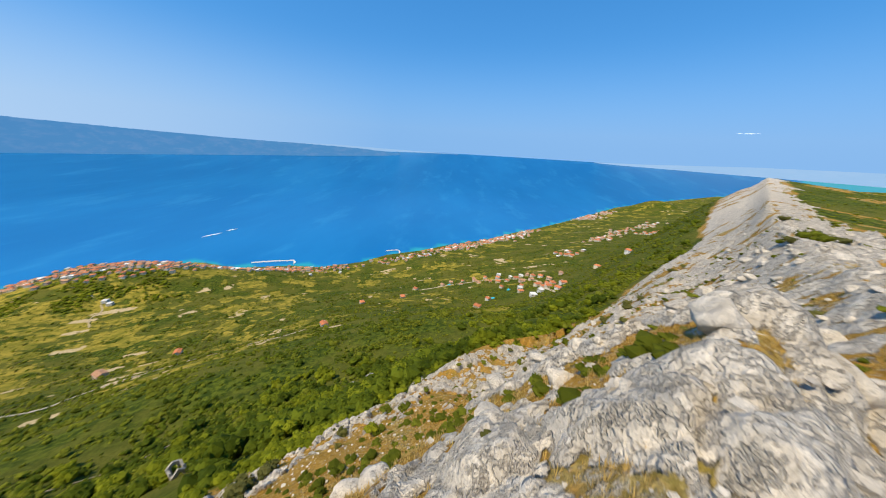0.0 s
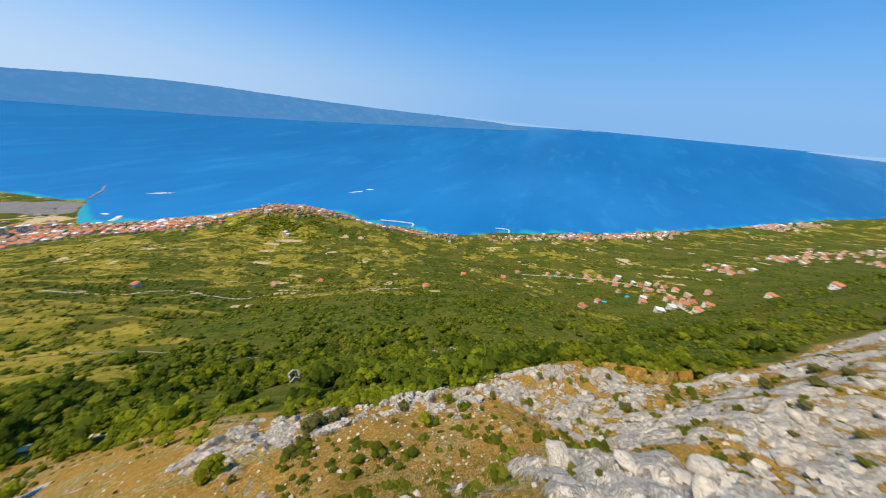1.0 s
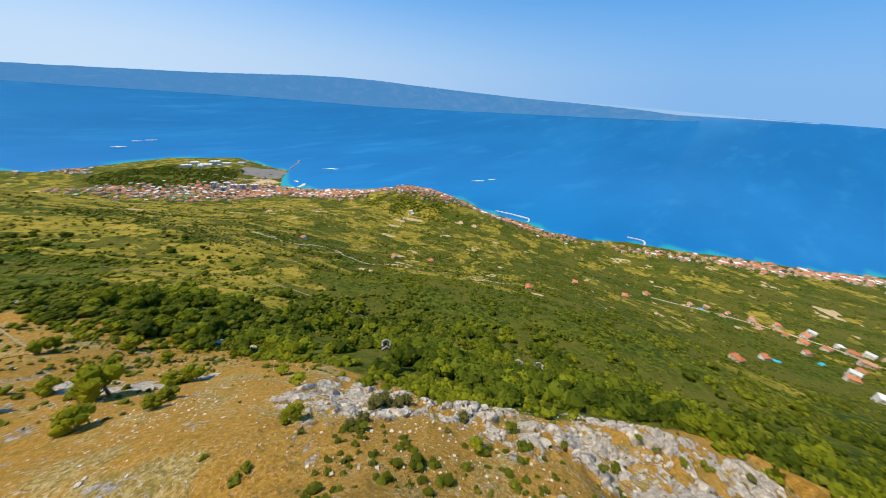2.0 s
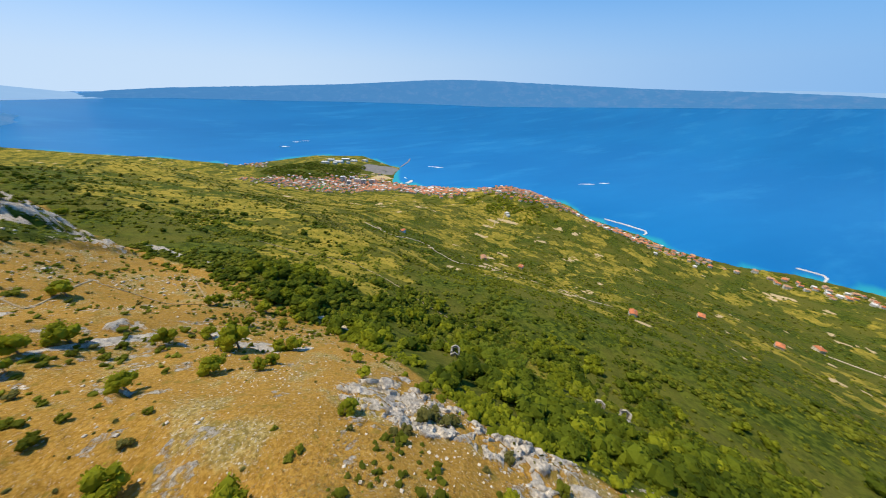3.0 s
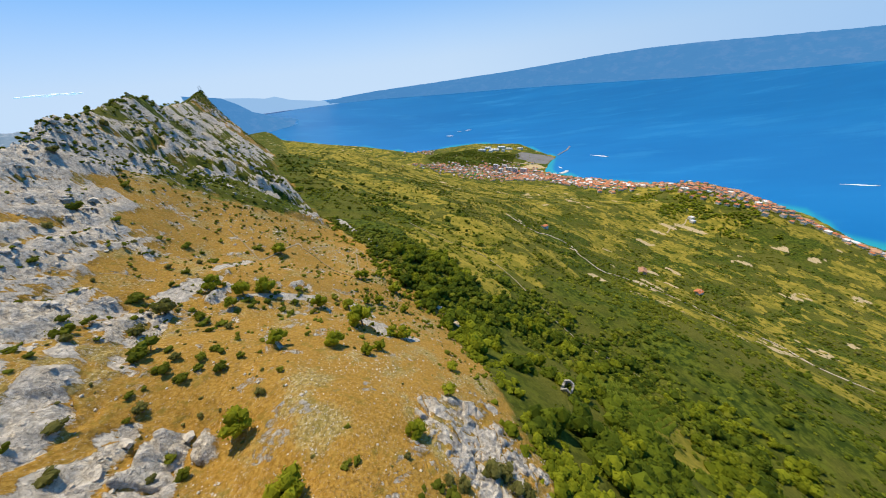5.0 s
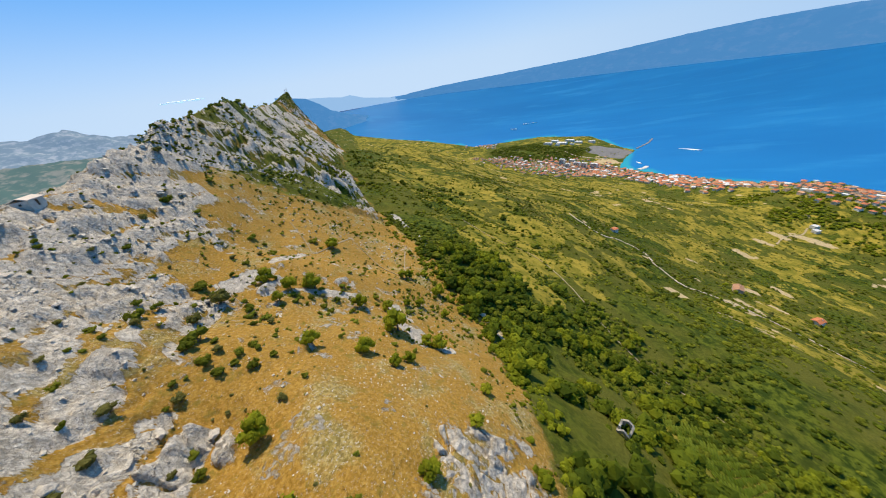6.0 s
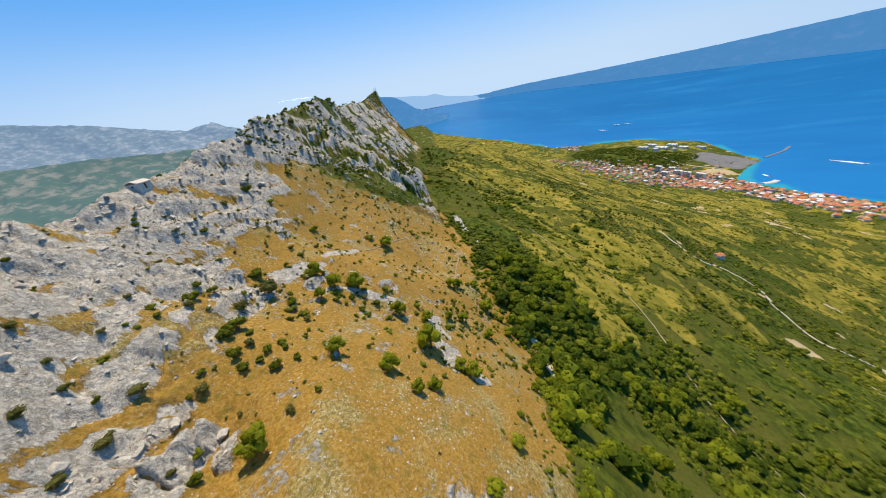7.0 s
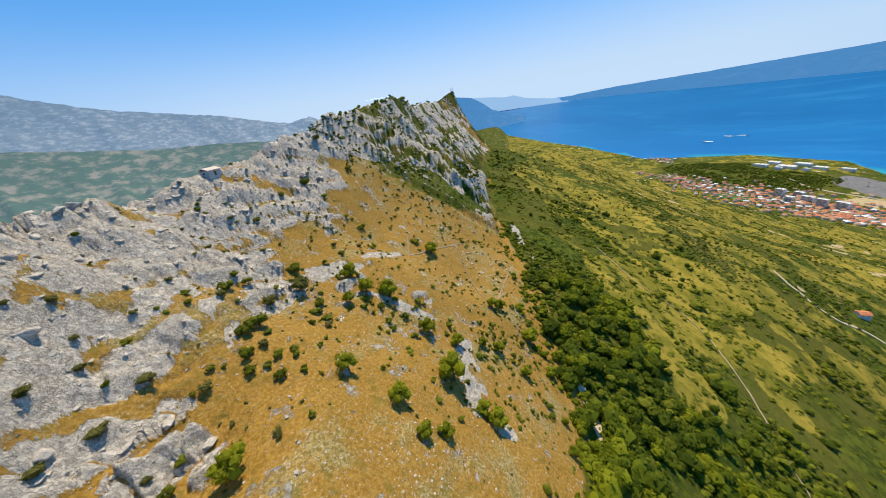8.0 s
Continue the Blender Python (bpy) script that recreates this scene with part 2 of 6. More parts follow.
def relief(x, y, v, u, r):
    """Blocks, ledges and hummocks of the ground."""
    near = smooth(900, 300, np.hypot(x + 15, y - 20))
    wx, wy = x + 1.4 * vnoise(x / 3.2, y / 3.2, 41), y + 1.4 * vnoise(x / 3.2, y / 3.2, 42)
    d1, d2, c1 = cells(wx, wy, 6.0, 31)
    e1, e2, c2 = cells(wx * 1.0 + wy * .35, wy * 1.5 - wx * .2, 2.4, 32)
    stand_out, solid = blocks(x, y, v, u)
    block = (c1 - .4) * 1.6 * smooth(0.0, 0.18, d2 - d1) + (c2 - .4) * .55 * smooth(0, .25, e2 - e1)
    # long ledges that run aslant to the crest and break off towards the sea
    saw, saw2 = bedding(x, y, v, u)
    ledge = (saw - .5) * 1.9 * smooth(1.0, .84, saw) + (saw2 - .5) * .25 * smooth(1.0, .78, saw2)
    big = fbm(x, y, 26, 3, 25) * 1.5
    sharp = smooth(.25, .7, r)
    calm = 1 - .82 * smooth(-18, -4, u) * smooth(34, 22, v) * smooth(120, 80, u)
    out = near * sharp * (block + ledge * (.4 + .6 * smooth(20, -40, u))) * calm + near * sharp * stand_out + r * big * calm * smooth(4000, 500, np.hypot(x, y))
    out = out + fbm(x, y, 14, 3, 24) * 0.5 * near
    # buttresses on the far face below the summit
    face = smooth(-140, -195, u) * smooth(-1000, -700, u) * smooth(3, 14, v) * smooth(125, 70, v) * (.35 + .65 * smooth(.1, .5, r))
    rib = 1 - np.abs(vnoise(u / 28 + v * 0.01, v / 160, 51)) * 2
    rib2 = 1 - np.abs(vnoise(u / 10 + v * 0.016, v / 55, 52)) * 2
    out = out + face * (rib * 7 + rib2 * 4.2)
    crest = smooth(-8, 0, v) * smooth(16, 4, v) * smooth(-20, -50, u)
    return out + crest * (fbm(x, y, 14, 3, 53) * 1.9 - .6)


DRAWN = np.linspace(2000, 4700, 400)
TRUE = DRAWN / (1 - .955 * ((DRAWN - 2000) / 2700) ** 2)


def draw_in(p):
    """Distance beyond 2 km is drawn in towards the path, along the line of sight, so that all of it lies within 4.7 km."""
    d = p - EYE_MID
    r = np.linalg.norm(d, axis=-1, keepdims=True)
    return EYE_MID + d * np.where(r > 2000, np.interp(r, TRUE, DRAWN) / np.maximum(r, 1), 1)

# ---- materials ----


def material(name):
    m = bpy.data.materials.new(name)
    m.use_nodes = True
    nt = m.node_tree
    return m, nt, nt.nodes["Principled BSDF"]


def node(nt, kind, **values):
    n = nt.nodes.new(kind)
    for key, value in values.items():
        if key in n.inputs:
            n.inputs[key].default_value = value
    return n


def mixed(nt, fac, a, b):
    """Mix of two colours: each a socket or a tuple."""
    n = nt.nodes.new("ShaderNodeMix")
    n.data_type = "RGBA"
    for i, w in ((0, fac), (6, a), (7, b)):
        if isinstance(w, bpy.types.NodeSocket):
            nt.links.new(w, n.inputs[i])
        else:
            n.inputs[i].default_value = w if i == 0 else (*w, 1)
    return n.outputs[2]


def calc(nt, op, a, b=0.0, c=0.0):
    n = nt.nodes.new("ShaderNodeMath")
    n.operation = op
    for i, w in enumerate((a, b, c)):
        if isinstance(w, bpy.types.NodeSocket):
            nt.links.new(w, n.inputs[i])
        else:
            n.inputs[i].default_value = w
    return n.outputs[0]


def step(nt, value, lo, hi):
    n = nt.nodes.new("ShaderNodeMapRange")
    n.interpolation_type = "SMOOTHSTEP"
    nt.links.new(value, n.inputs[0])
    n.inputs[1].default_value, n.inputs[2].default_value = lo, hi
    return n.outputs[0]


def grain(nt, scale, detail=4.0, rough=0.6, seed=0.0, stretch=None):
    """World-sized noise from 0 to 1."""
    geo = nt.nodes.new("ShaderNodeNewGeometry")
    mp = nt.nodes.new("ShaderNodeMapping")
    mp.inputs[1].default_value = (seed, seed * 1.7, seed * 0.3)
    if stretch:
        mp.inputs[3].default_value = stretch
    nt.links.new(geo.outputs["Position"], mp.inputs[0])
    n = node(nt, "ShaderNodeTexNoise", Scale=scale, Detail=detail, Roughness=rough)
    nt.links.new(mp.outputs[0], n.inputs["Vector"])
    return n.outputs["Fac"]


def cracks(nt, scale, seed=0.0, stretch=None):
    geo = nt.nodes.new("ShaderNodeNewGeometry")
    mp = nt.nodes.new("ShaderNodeMapping")
    mp.inputs[1].default_value = (seed, seed, seed)
    if stretch:
        mp.inputs[3].default_value = stretch
    warp = node(nt, "ShaderNodeTexNoise", Scale=scale * 1.6, Detail=4.0, Roughness=.65)
    nt.links.new(geo.outputs["Position"], warp.inputs["Vector"])
    bend = nt.nodes.new("ShaderNodeVectorMath")
    bend.operation = "MULTIPLY_ADD"
    nt.links.new(warp.outputs["Color"], bend.inputs[0])
    bend.inputs[1].default_value = (2.4 / scale,) * 3
    nt.links.new(geo.outputs["Position"], bend.inputs[2])
    nt.links.new(bend.outputs[0], mp.inputs[0])
    n = node(nt, "ShaderNodeTexVoronoi", Scale=scale)
    n.feature = "DISTANCE_TO_EDGE"
    nt.links.new(mp.outputs[0], n.inputs["Vector"])
    return n.outputs["Distance"]


def attr(nt, name):
    n = nt.nodes.new("ShaderNodeAttribute")
    n.attribute_name = name
    return n.outputs["Fac"]


def bumped(nt, bsdf, height_socket, strength, distance):
    b = node(nt, "ShaderNodeBump", Strength=strength, Distance=distance)
    nt.links.new(height_socket, b.inputs["Height"])
    nt.links.new(b.outputs[0], bsdf.inputs["Normal"])


def limestone(nt):
    """Pale grey karst: weathered blotches, dark solution stains, warm dust in the hollows."""
    a, b, c = grain(nt, 0.9, 6, .7, 1), grain(nt, 0.12, 5, .6, 7), grain(nt, 6.0, 4, .7, 3)
    col = mixed(nt, step(nt, a, .36, .68), (.45, .40, .33), (.74, .66, .545))
    col = mixed(nt, calc(nt, "MULTIPLY", step(nt, b, .45, .75), .5), col, (.51, .47, .40))
    col = mixed(nt, calc(nt, "MULTIPLY", step(nt, c, .62, .80), .4), col, (.20, .19, .175))
    crack = calc(nt, "MULTIPLY", step(nt, cracks(nt, .31, 2, (1, 2.2, 1)), .03, 0.0), step(nt, b, .35, .6))
    col = mixed(nt, calc(nt, "MULTIPLY", crack, .75), col, (.12, .11, .10))
    fine = calc(nt, "MULTIPLY", step(nt, cracks(nt, .8, 4, (1, 1.9, 1)), .035, 0.0), step(nt, a, .38, .6))
    return mixed(nt, calc(nt, "MULTIPLY", fine, .65), col, (.15, .135, .12)), a, c


def ground_material():
    m, nt, bsdf = material("karst_ground")
    rock_col, ra, rc = limestone(nt)
    # dry summer grass with stones and red earth showing through
    g1, g2, g3 = grain(nt, 1.7, 6, .75, 11), grain(nt, .09, 5, .65, 13), grain(nt, 9.0, 3, .7, 17)
    grass = mixed(nt, step(nt, g1, .35, .66), (.24, .128, .019), (.42, .25, .052))
    grass = mixed(nt, step(nt, g2, .50, .64), grass, mixed(nt, step(nt, g1, .4, .6), (.19, .135, .035), (.40, .30, .105)))
    stones = step(nt, grain(nt, 2.2, 5, .8, 23), .56, .62)
    grass = mixed(nt, calc(nt, "MULTIPLY", stones, calc(nt, "ADD", .28, calc(nt, "MULTIPLY", step(nt, g2, .45, .65), .6))), grass, (.56, .53, .48))
    grass = mixed(nt, calc(nt, 'MULTIPLY', step(nt, grain(nt, .33, 6, .75, 27), .52, .64), .6), grass, (.17, .14, .025))
    grass = mixed(nt, calc(nt, 'MULTIPLY', step(nt, grain(nt, .8, 5, .7, 29), .56, .68), .6), grass, (.36, .19, .04))
    # maquis: low green scrub, dark and light clumps
    s1, s2, s3 = grain(nt, .22, 6, .72, 31), grain(nt, .018, 5, .6, 37), grain(nt, 1.4, 5, .75, 41)
    scrub = mixed(nt, step(nt, s1, .42, .60), (.028, .046, .006), (.102, .122, .013))
    scrub = mixed(nt, step(nt, s2, .40, .62), scrub, mixed(nt, step(nt, s3, .35, .65), (.070, .074, .012), (.140, .134, .022)))
    # meadows and terraces, straw to yellow green
    f1, f2 = grain(nt, .05, 4, .6, 43), grain(nt, .45, 5, .7, 47)
    meadow = mixed(nt, step(nt, f1, .35, .65), (.17, .155, .019), (.35, .265, .040))
    meadow = mixed(nt, calc(nt, "MULTIPLY", step(nt, f2, .52, .64), .6), meadow, (.10, .105, .012))
    meadow = mixed(nt, calc(nt, "MULTIPLY", step(nt, grain(nt, .11, 5, .7, 49), .54, .60), .85), meadow, (.05, .066, .008))
    bare = mixed(nt, g1, (.42, .31, .16), (.58, .45, .27))
    col = mixed(nt, step(nt, calc(nt, "ADD", attr(nt, "scrub"), calc(nt, "MULTIPLY", calc(nt, "SUBTRACT", s1, .5), .9)), .35, .65), grass, scrub)
    col = mixed(nt, step(nt, calc(nt, "ADD", attr(nt, "meadow"), calc(nt, "MULTIPLY", calc(nt, "SUBTRACT", s1, .5), .8)), .4, .6), col, meadow)
    col = mixed(nt, step(nt, calc(nt, 'ADD', attr(nt, "bare"), calc(nt, 'MULTIPLY', calc(nt, 'SUBTRACT', s1, .5), .9)), .4, .6), col, mixed(nt, calc(nt, 'MULTIPLY', step(nt, f2, .5, .62), .6), bare, (.20, .18, .04)))
    col = mixed(nt, step(nt, attr(nt, "yard"), .4, .5), col, mixed(nt, f1, (.13, .125, .12), (.26, .25, .24)))
    rk = step(nt, calc(nt, "ADD", attr(nt, "rock"), calc(nt, "MULTIPLY", calc(nt, "SUBTRACT", grain(nt, .7, 6, .75, 53), .5), .8)), .40, .52)
    col = mixed(nt, rk, col, rock_col)
    nt.links.new(col, bsdf.inputs["Base Color"])
    bsdf.inputs["Roughness"].default_value = .92
    bsdf.inputs["Specular IOR Level"].default_value = .04
    cr = calc(nt, "MULTIPLY", step(nt, cracks(nt, .22, 5, (1, 1.7, .8)), 0.0, .12), .5)
    ra = calc(nt, "ADD", ra, calc(nt, "MULTIPLY", rk, calc(nt, "MULTIPLY", calc(nt, "ADD", cr, step(nt, cracks(nt, .7, 9, (1, 1.5, .8)), 0.0, .10)), .42)))
    h = calc(nt, "ADD", calc(nt, "MULTIPLY", ra, .8), calc(nt, "ADD", calc(nt, "MULTIPLY", rc, .15), calc(nt, "MULTIPLY", g1, .3)))
    bumped(nt, bsdf, h, 1.0, .42)
    return m


def sea_material():
    m, nt, bsdf = material("deep_sea_water")
    a, b = grain(nt, .0016, 4, .6, 3, (1, .35, 1)), grain(nt, .006, 5, .6, 9, (1, .3, 1))
    col = mixed(nt, step(nt, a, .35, .7), (.004, .130, .36), (.008, .165, .42))
    col = mixed(nt, calc(nt, "MULTIPLY", step(nt, b, .52, .7), .35), col, (.03, .24, .50))
    col = mixed(nt, step(nt, attr(nt, "shallow"), .25, .95), col, (.02, .30, .36))
    nt.links.new(col, bsdf.inputs["Base Color"])
    bsdf.inputs["Roughness"].default_value = .26
    bsdf.inputs["IOR"].default_value = 1.33
    bsdf.inputs["Specular IOR Level"].default_value = .5
    up = nt.nodes.new("ShaderNodeCombineXYZ")
    up.inputs[2].default_value = 1.0
    b = node(nt, "ShaderNodeBump", Strength=.12, Distance=1.0)
    nt.links.new(grain(nt, .25, 4, .65, 5), b.inputs["Height"])
    nt.links.new(up.outputs[0], b.inputs["Normal"])
    nt.links.new(b.outputs[0], bsdf.inputs["Normal"])
    return m


def far_material(name, base, light, haze_glow, size=.006):
    """Far backdrop with faint woods and cliffs; kilometres of summer haze painted as pale blue glow."""
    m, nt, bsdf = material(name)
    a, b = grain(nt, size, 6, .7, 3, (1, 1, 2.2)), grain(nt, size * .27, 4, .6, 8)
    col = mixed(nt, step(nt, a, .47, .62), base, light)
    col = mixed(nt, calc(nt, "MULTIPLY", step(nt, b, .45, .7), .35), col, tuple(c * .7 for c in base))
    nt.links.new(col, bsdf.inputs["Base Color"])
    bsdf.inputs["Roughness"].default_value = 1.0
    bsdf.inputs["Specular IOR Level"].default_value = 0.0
    # emission stands in for the haze between eye and land
    bsdf.inputs["Emission Color"].default_value = (*haze_glow, 1)
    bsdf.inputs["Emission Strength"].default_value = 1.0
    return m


def plain(name, colour, rough=.8, vary=.25, scale=1.0, metal=0.0):
    """A surface with stains at two scales and a little difference from piece to piece."""
    m, nt, bsdf = material(name)
    info = nt.nodes.new("ShaderNodeObjectInfo")
    a, b = grain(nt, .5 * scale, 5, .65, 2), grain(nt, 5 * scale, 4, .7, 6)
    mixv = calc(nt, "ADD", calc(nt, "MULTIPLY", a, .6), calc(nt, "ADD", calc(nt, "MULTIPLY", b, .3), calc(nt, "MULTIPLY", info.outputs["Random"], .25)))
    col = mixed(nt, step(nt, mixv, .3, .85), tuple(c * (1 - vary) for c in colour), tuple(min(1, c * (1 + vary)) for c in colour))
    nt.links.new(col, bsdf.inputs["Base Color"])
    bsdf.inputs["Roughness"].default_value = rough
    bsdf.inputs["Metallic"].default_value = metal
    bsdf.inputs["Specular IOR Level"].default_value = .3
    return m


GROUND, SEA = ground_material(), sea_material()
# island and cape: nearly black slopes, their blue haze painted as emission
ISLAND = far_material("far_slopes_painted_haze", (.006, .02, .022), (.04, .04, .036), (.072, .24, .52), .009)
# farthest land takes its paleness from emission painted in as haze
FAR_HILLS = far_material("far_hills_painted_haze", (.02, .03, .035), (.035, .04, .04), (.31, .51, .78))
# basin and mountain glow grey-blue: painted haze over fields and rock
BASIN = far_material("basin_fields_painted_haze", (.03, .06, .04), (.20, .165, .125), (.085, .135, .155), .010)
MOUNTAIN = far_material("limestone_mountain_painted_haze", (.09, .11, .11), (.26, .25, .235), (.14, .215, .32), .02)

# ---- ground, sea and distance ----


def sheet(name, points, rows, cols, mat, wrap=True, layers=None, faceted=None):
    """A smooth sheet of rows x cols points, closed round its columns."""
    me = bpy.data.meshes.new(name)
    i = np.arange(rows - 1)[:, None] * cols
    j = np.arange(cols if wrap else cols - 1)[None, :]
    k = (j + 1) % cols
    quads = np.stack([i + j, i + k, i + cols + k, i + cols + j], -1).reshape(-1, 4)
    me.vertices.add(len(points))
    me.vertices.foreach_set("co", points.astype(np.float32).ravel())
    me.loops.add(quads.size)
    me.loops.foreach_set("vertex_index", quads.astype(np.int32).ravel())
    me.polygons.add(len(quads))
    me.polygons.foreach_set("loop_start", np.arange(0, quads.size, 4, dtype=np.int32))
    me.polygons.foreach_set("use_smooth", np.ones(len(quads), bool) if faceted is None else ~faceted[quads[:, 0]])
    for key, values in (layers or {}).items():
        me.attributes.new(key, "FLOAT", "POINT").data.foreach_set("value", values.astype(np.float32).ravel())
    me.materials.append(mat)
    me.update(calc_edges=True)
    me.validate()
    return new(name, me)


def cover(x, y):
    """How much scrub, meadow, bare soil and rock covers the ground."""
    v, u, zc, dc = lie(x, y)
    rock = rockiness(x, y, v, u, dc)
    n, n2 = fbm(x, y, 60, 4, 61, .6), fbm(x, y, 190, 3, 62, .6)
    beyond = along(x, y, EDGE)[0]
    scrub = smooth(-5, 6, beyond + n * 5)
    scrub = np.maximum(scrub, smooth(-800, -900, u))
    inland = smooth(-9, -22, v + n * 8)
    scrub = np.maximum(scrub, inland * smooth(-.5, .3, n + .2))
    # green scrub on the ledges of the far summit
    scrub = np.maximum(scrub, smooth(-140, -190, u) * smooth(95, 60, v + 12 * n) * smooth(-.6, .3, n2 + .8 * n) * .75)
    # terraces: meadows in long patches that follow the slope, open glades between the thickets
    ua, va = (u + 60 * n2) / 60, (v + 40 * n) / 24
    patch = fbm(ua * 26, va * 26, 26, 4, 63, .62)
    glade = fbm(x, y, 55, 4, 68, .62)
    amount = -.36 + .36 * smooth(-40, -260, u) * smooth(1500, 700, v) - .26 * smooth(40, 200, u) + .12 * np.sin(v / 110.0)
    meadow = smooth(.08, .30, np.maximum(patch * .75, glade) + amount * .8) * smooth(25, 70, beyond + 20 * n) * (1 - .9 * smooth(-190, -80, u + 30 * n2) * smooth(430, 300, v + 60 * n))
    meadow = meadow * (1 - .85 * np.minimum(1, knoll(x, y, -1880, -60, 330, 170, 62, 1.3)))
    for cx, cy, hx, hy, a in MEADOWS:
        meadow = np.maximum(meadow, smooth(.3, .7, knoll(x, y, cx, cy, hx, hy, a, 1.15) * (1 + .5 * n)) * smooth(0, 6, beyond))
    bare = smooth(1.06, 1.12, fbm(x, y, 40, 4, 66, .55)) * smooth(250, 400, v)
    for cx, cy, rx, ry, a in SCREES:
        rock = np.maximum(rock, smooth(.35, .6, knoll(x, y, cx, cy, rx, ry, a, 1.0) + .2 * fbm(x, y, 5, 3, 67)))
    # stony patches in the dry grass
    rock = np.maximum(rock, .45 * smooth(.2, .75, fbm(x, y, 5, 4, 64, .65)) * smooth(0, -8, beyond) * smooth(-4, 6, v))
    # grass grows in the gaps between blocks
    dist = np.hypot(x + 15, y - 20)
    solid = blocks(x, y, v, u)[1]
    rock = rock * (1 - .62 * (1 - solid) * smooth(420, 200, dist))
    for cx, cy, rx, ry, a in CLEARINGS:
        bare = np.maximum(bare, smooth(.35, .6, knoll(x, y, cx, cy, rx, ry, a, 1.0) + .12 * fbm(x, y, 5, 3, 67)))
    for cx, cy, hx, hy, a in PLOTS:
        bare = np.maximum(bare, smooth(.3, .5, np.exp(-(((x - cx) * math.cos(radians(a)) + (y - cy) * math.sin(radians(a))) / hx) ** 6 - ((-(x - cx) * math.sin(radians(a)) + (y - cy) * math.cos(radians(a))) / hy) ** 6)))
    return scrub, meadow, bare, rock


# bare gravel and ploughed plots: x, y, half length, half width, turn
SCREES = ((-72, -10, 14, 4, 49), (-68.0, 2.2, 3.4, 2.5, 89), (-62.2, -54.6, 9.9, 4, 177), (-71.0, -36.5, 10.4, 2.2, 133), (-80.6, -60.5, 10.3, 2.5, 16), (-193.2, -76.4, 26.8, 3.2, 43), (-118.9, -0.8, 10.7, 1.6, 30), (-163.5, -44.7, 11.0, 2.5, 35))
CLEARINGS = ((-1620, 300, 60, 60, 30), (-690, 520, 40, 16, 40))
# open meadows among the scrub
MEADOWS = ((-158, 27, 26.3, 13.9, 35), (-213, 56, 28.1, 11.4, 35), (-274, 109, 36.5, 14.6, 30), (-162, 262, 40.0, 12.0, 20), (-78, 89, 21.4, 15.2, 25), (-254, 205, 60.6, 12.1, 25),
           (59, 295, 29.4, 13.7, 30), (-211, -24, 29.4, 11.7, 40), (-298, 18, 43.5, 25.1, 20), (-345, 51, 50.1, 20.9, 20))
PLOTS = ((-286, 152, 10, 7, 30), (-302, 215, 14, 8, 32), (-326, 232, 9, 6, 30), (-355, 281, 10, 6, 25), (-560, 350, 16, 8, 25), (-690, 470, 18, 10, 25), (-640, 420, 16, 8, 40), (-130, 300, 11, 6, 20), (-430, 330, 14, 6, 20))


def ground():
    cols, rows = 980, 760
    # finer on the sides that the path looks to
    a = np.concatenate([np.radians(np.linspace(24, 296, 896, endpoint=False)), np.radians(np.linspace(296, 384, 84, endpoint=False))])
    r = np.concatenate([[0.0], 7.0 * (6200 / 7.0) ** np.linspace(0, 1, rows - 1)])
    R, A = np.meshgrid(r, a, indexing="ij")
    x, y = EYE_MID[0] + R * np.cos(A), EYE_MID[1] + R * np.sin(A)
    z = height(x, y)
    scrub, meadow, bare, rock = cover(x, y)
    p = draw_in(np.stack([x, y, z], -1).reshape(-1, 3))
    ob = sheet("ground", p, rows, cols, GROUND, True, {"scrub": scrub, "meadow": meadow, "bare": bare, "rock": rock, "yard": knoll(x, y, -1800, 350, 170, 100, 40, 1.0) * (fbm(x, y, 60, 3, 69) * .3 + .9)})
    return tagged(ob, "limestone ridge with dry golden grass above green scrubland", "ground", kind="structure")


def sea():
    cols, rows = 300, 90
    a = np.linspace(0, 2 * np.pi, cols, endpoint=False)
    r = 500.0 * (84000 / 500.0) ** np.linspace(0, 1, rows)
    R, A = np.meshgrid(r, a, indexing="ij")
    x, y = EYE_MID[0] + R * np.cos(A), EYE_MID[1] + R * np.sin(A)
    out = along(x, y, SHORE)[0]
    shallow = smooth(34, 4, out + fbm(x, y, 120, 3, 71) * 16)
    p = draw_in(np.stack([x, y, -R * R / 1.5e7], -1).reshape(-1, 3))
    return tagged(sheet("sea", p, rows, cols, SEA, True, {"shallow": shallow}), "calm deep blue sea, turquoise along the shore", "sea", kind="structure")


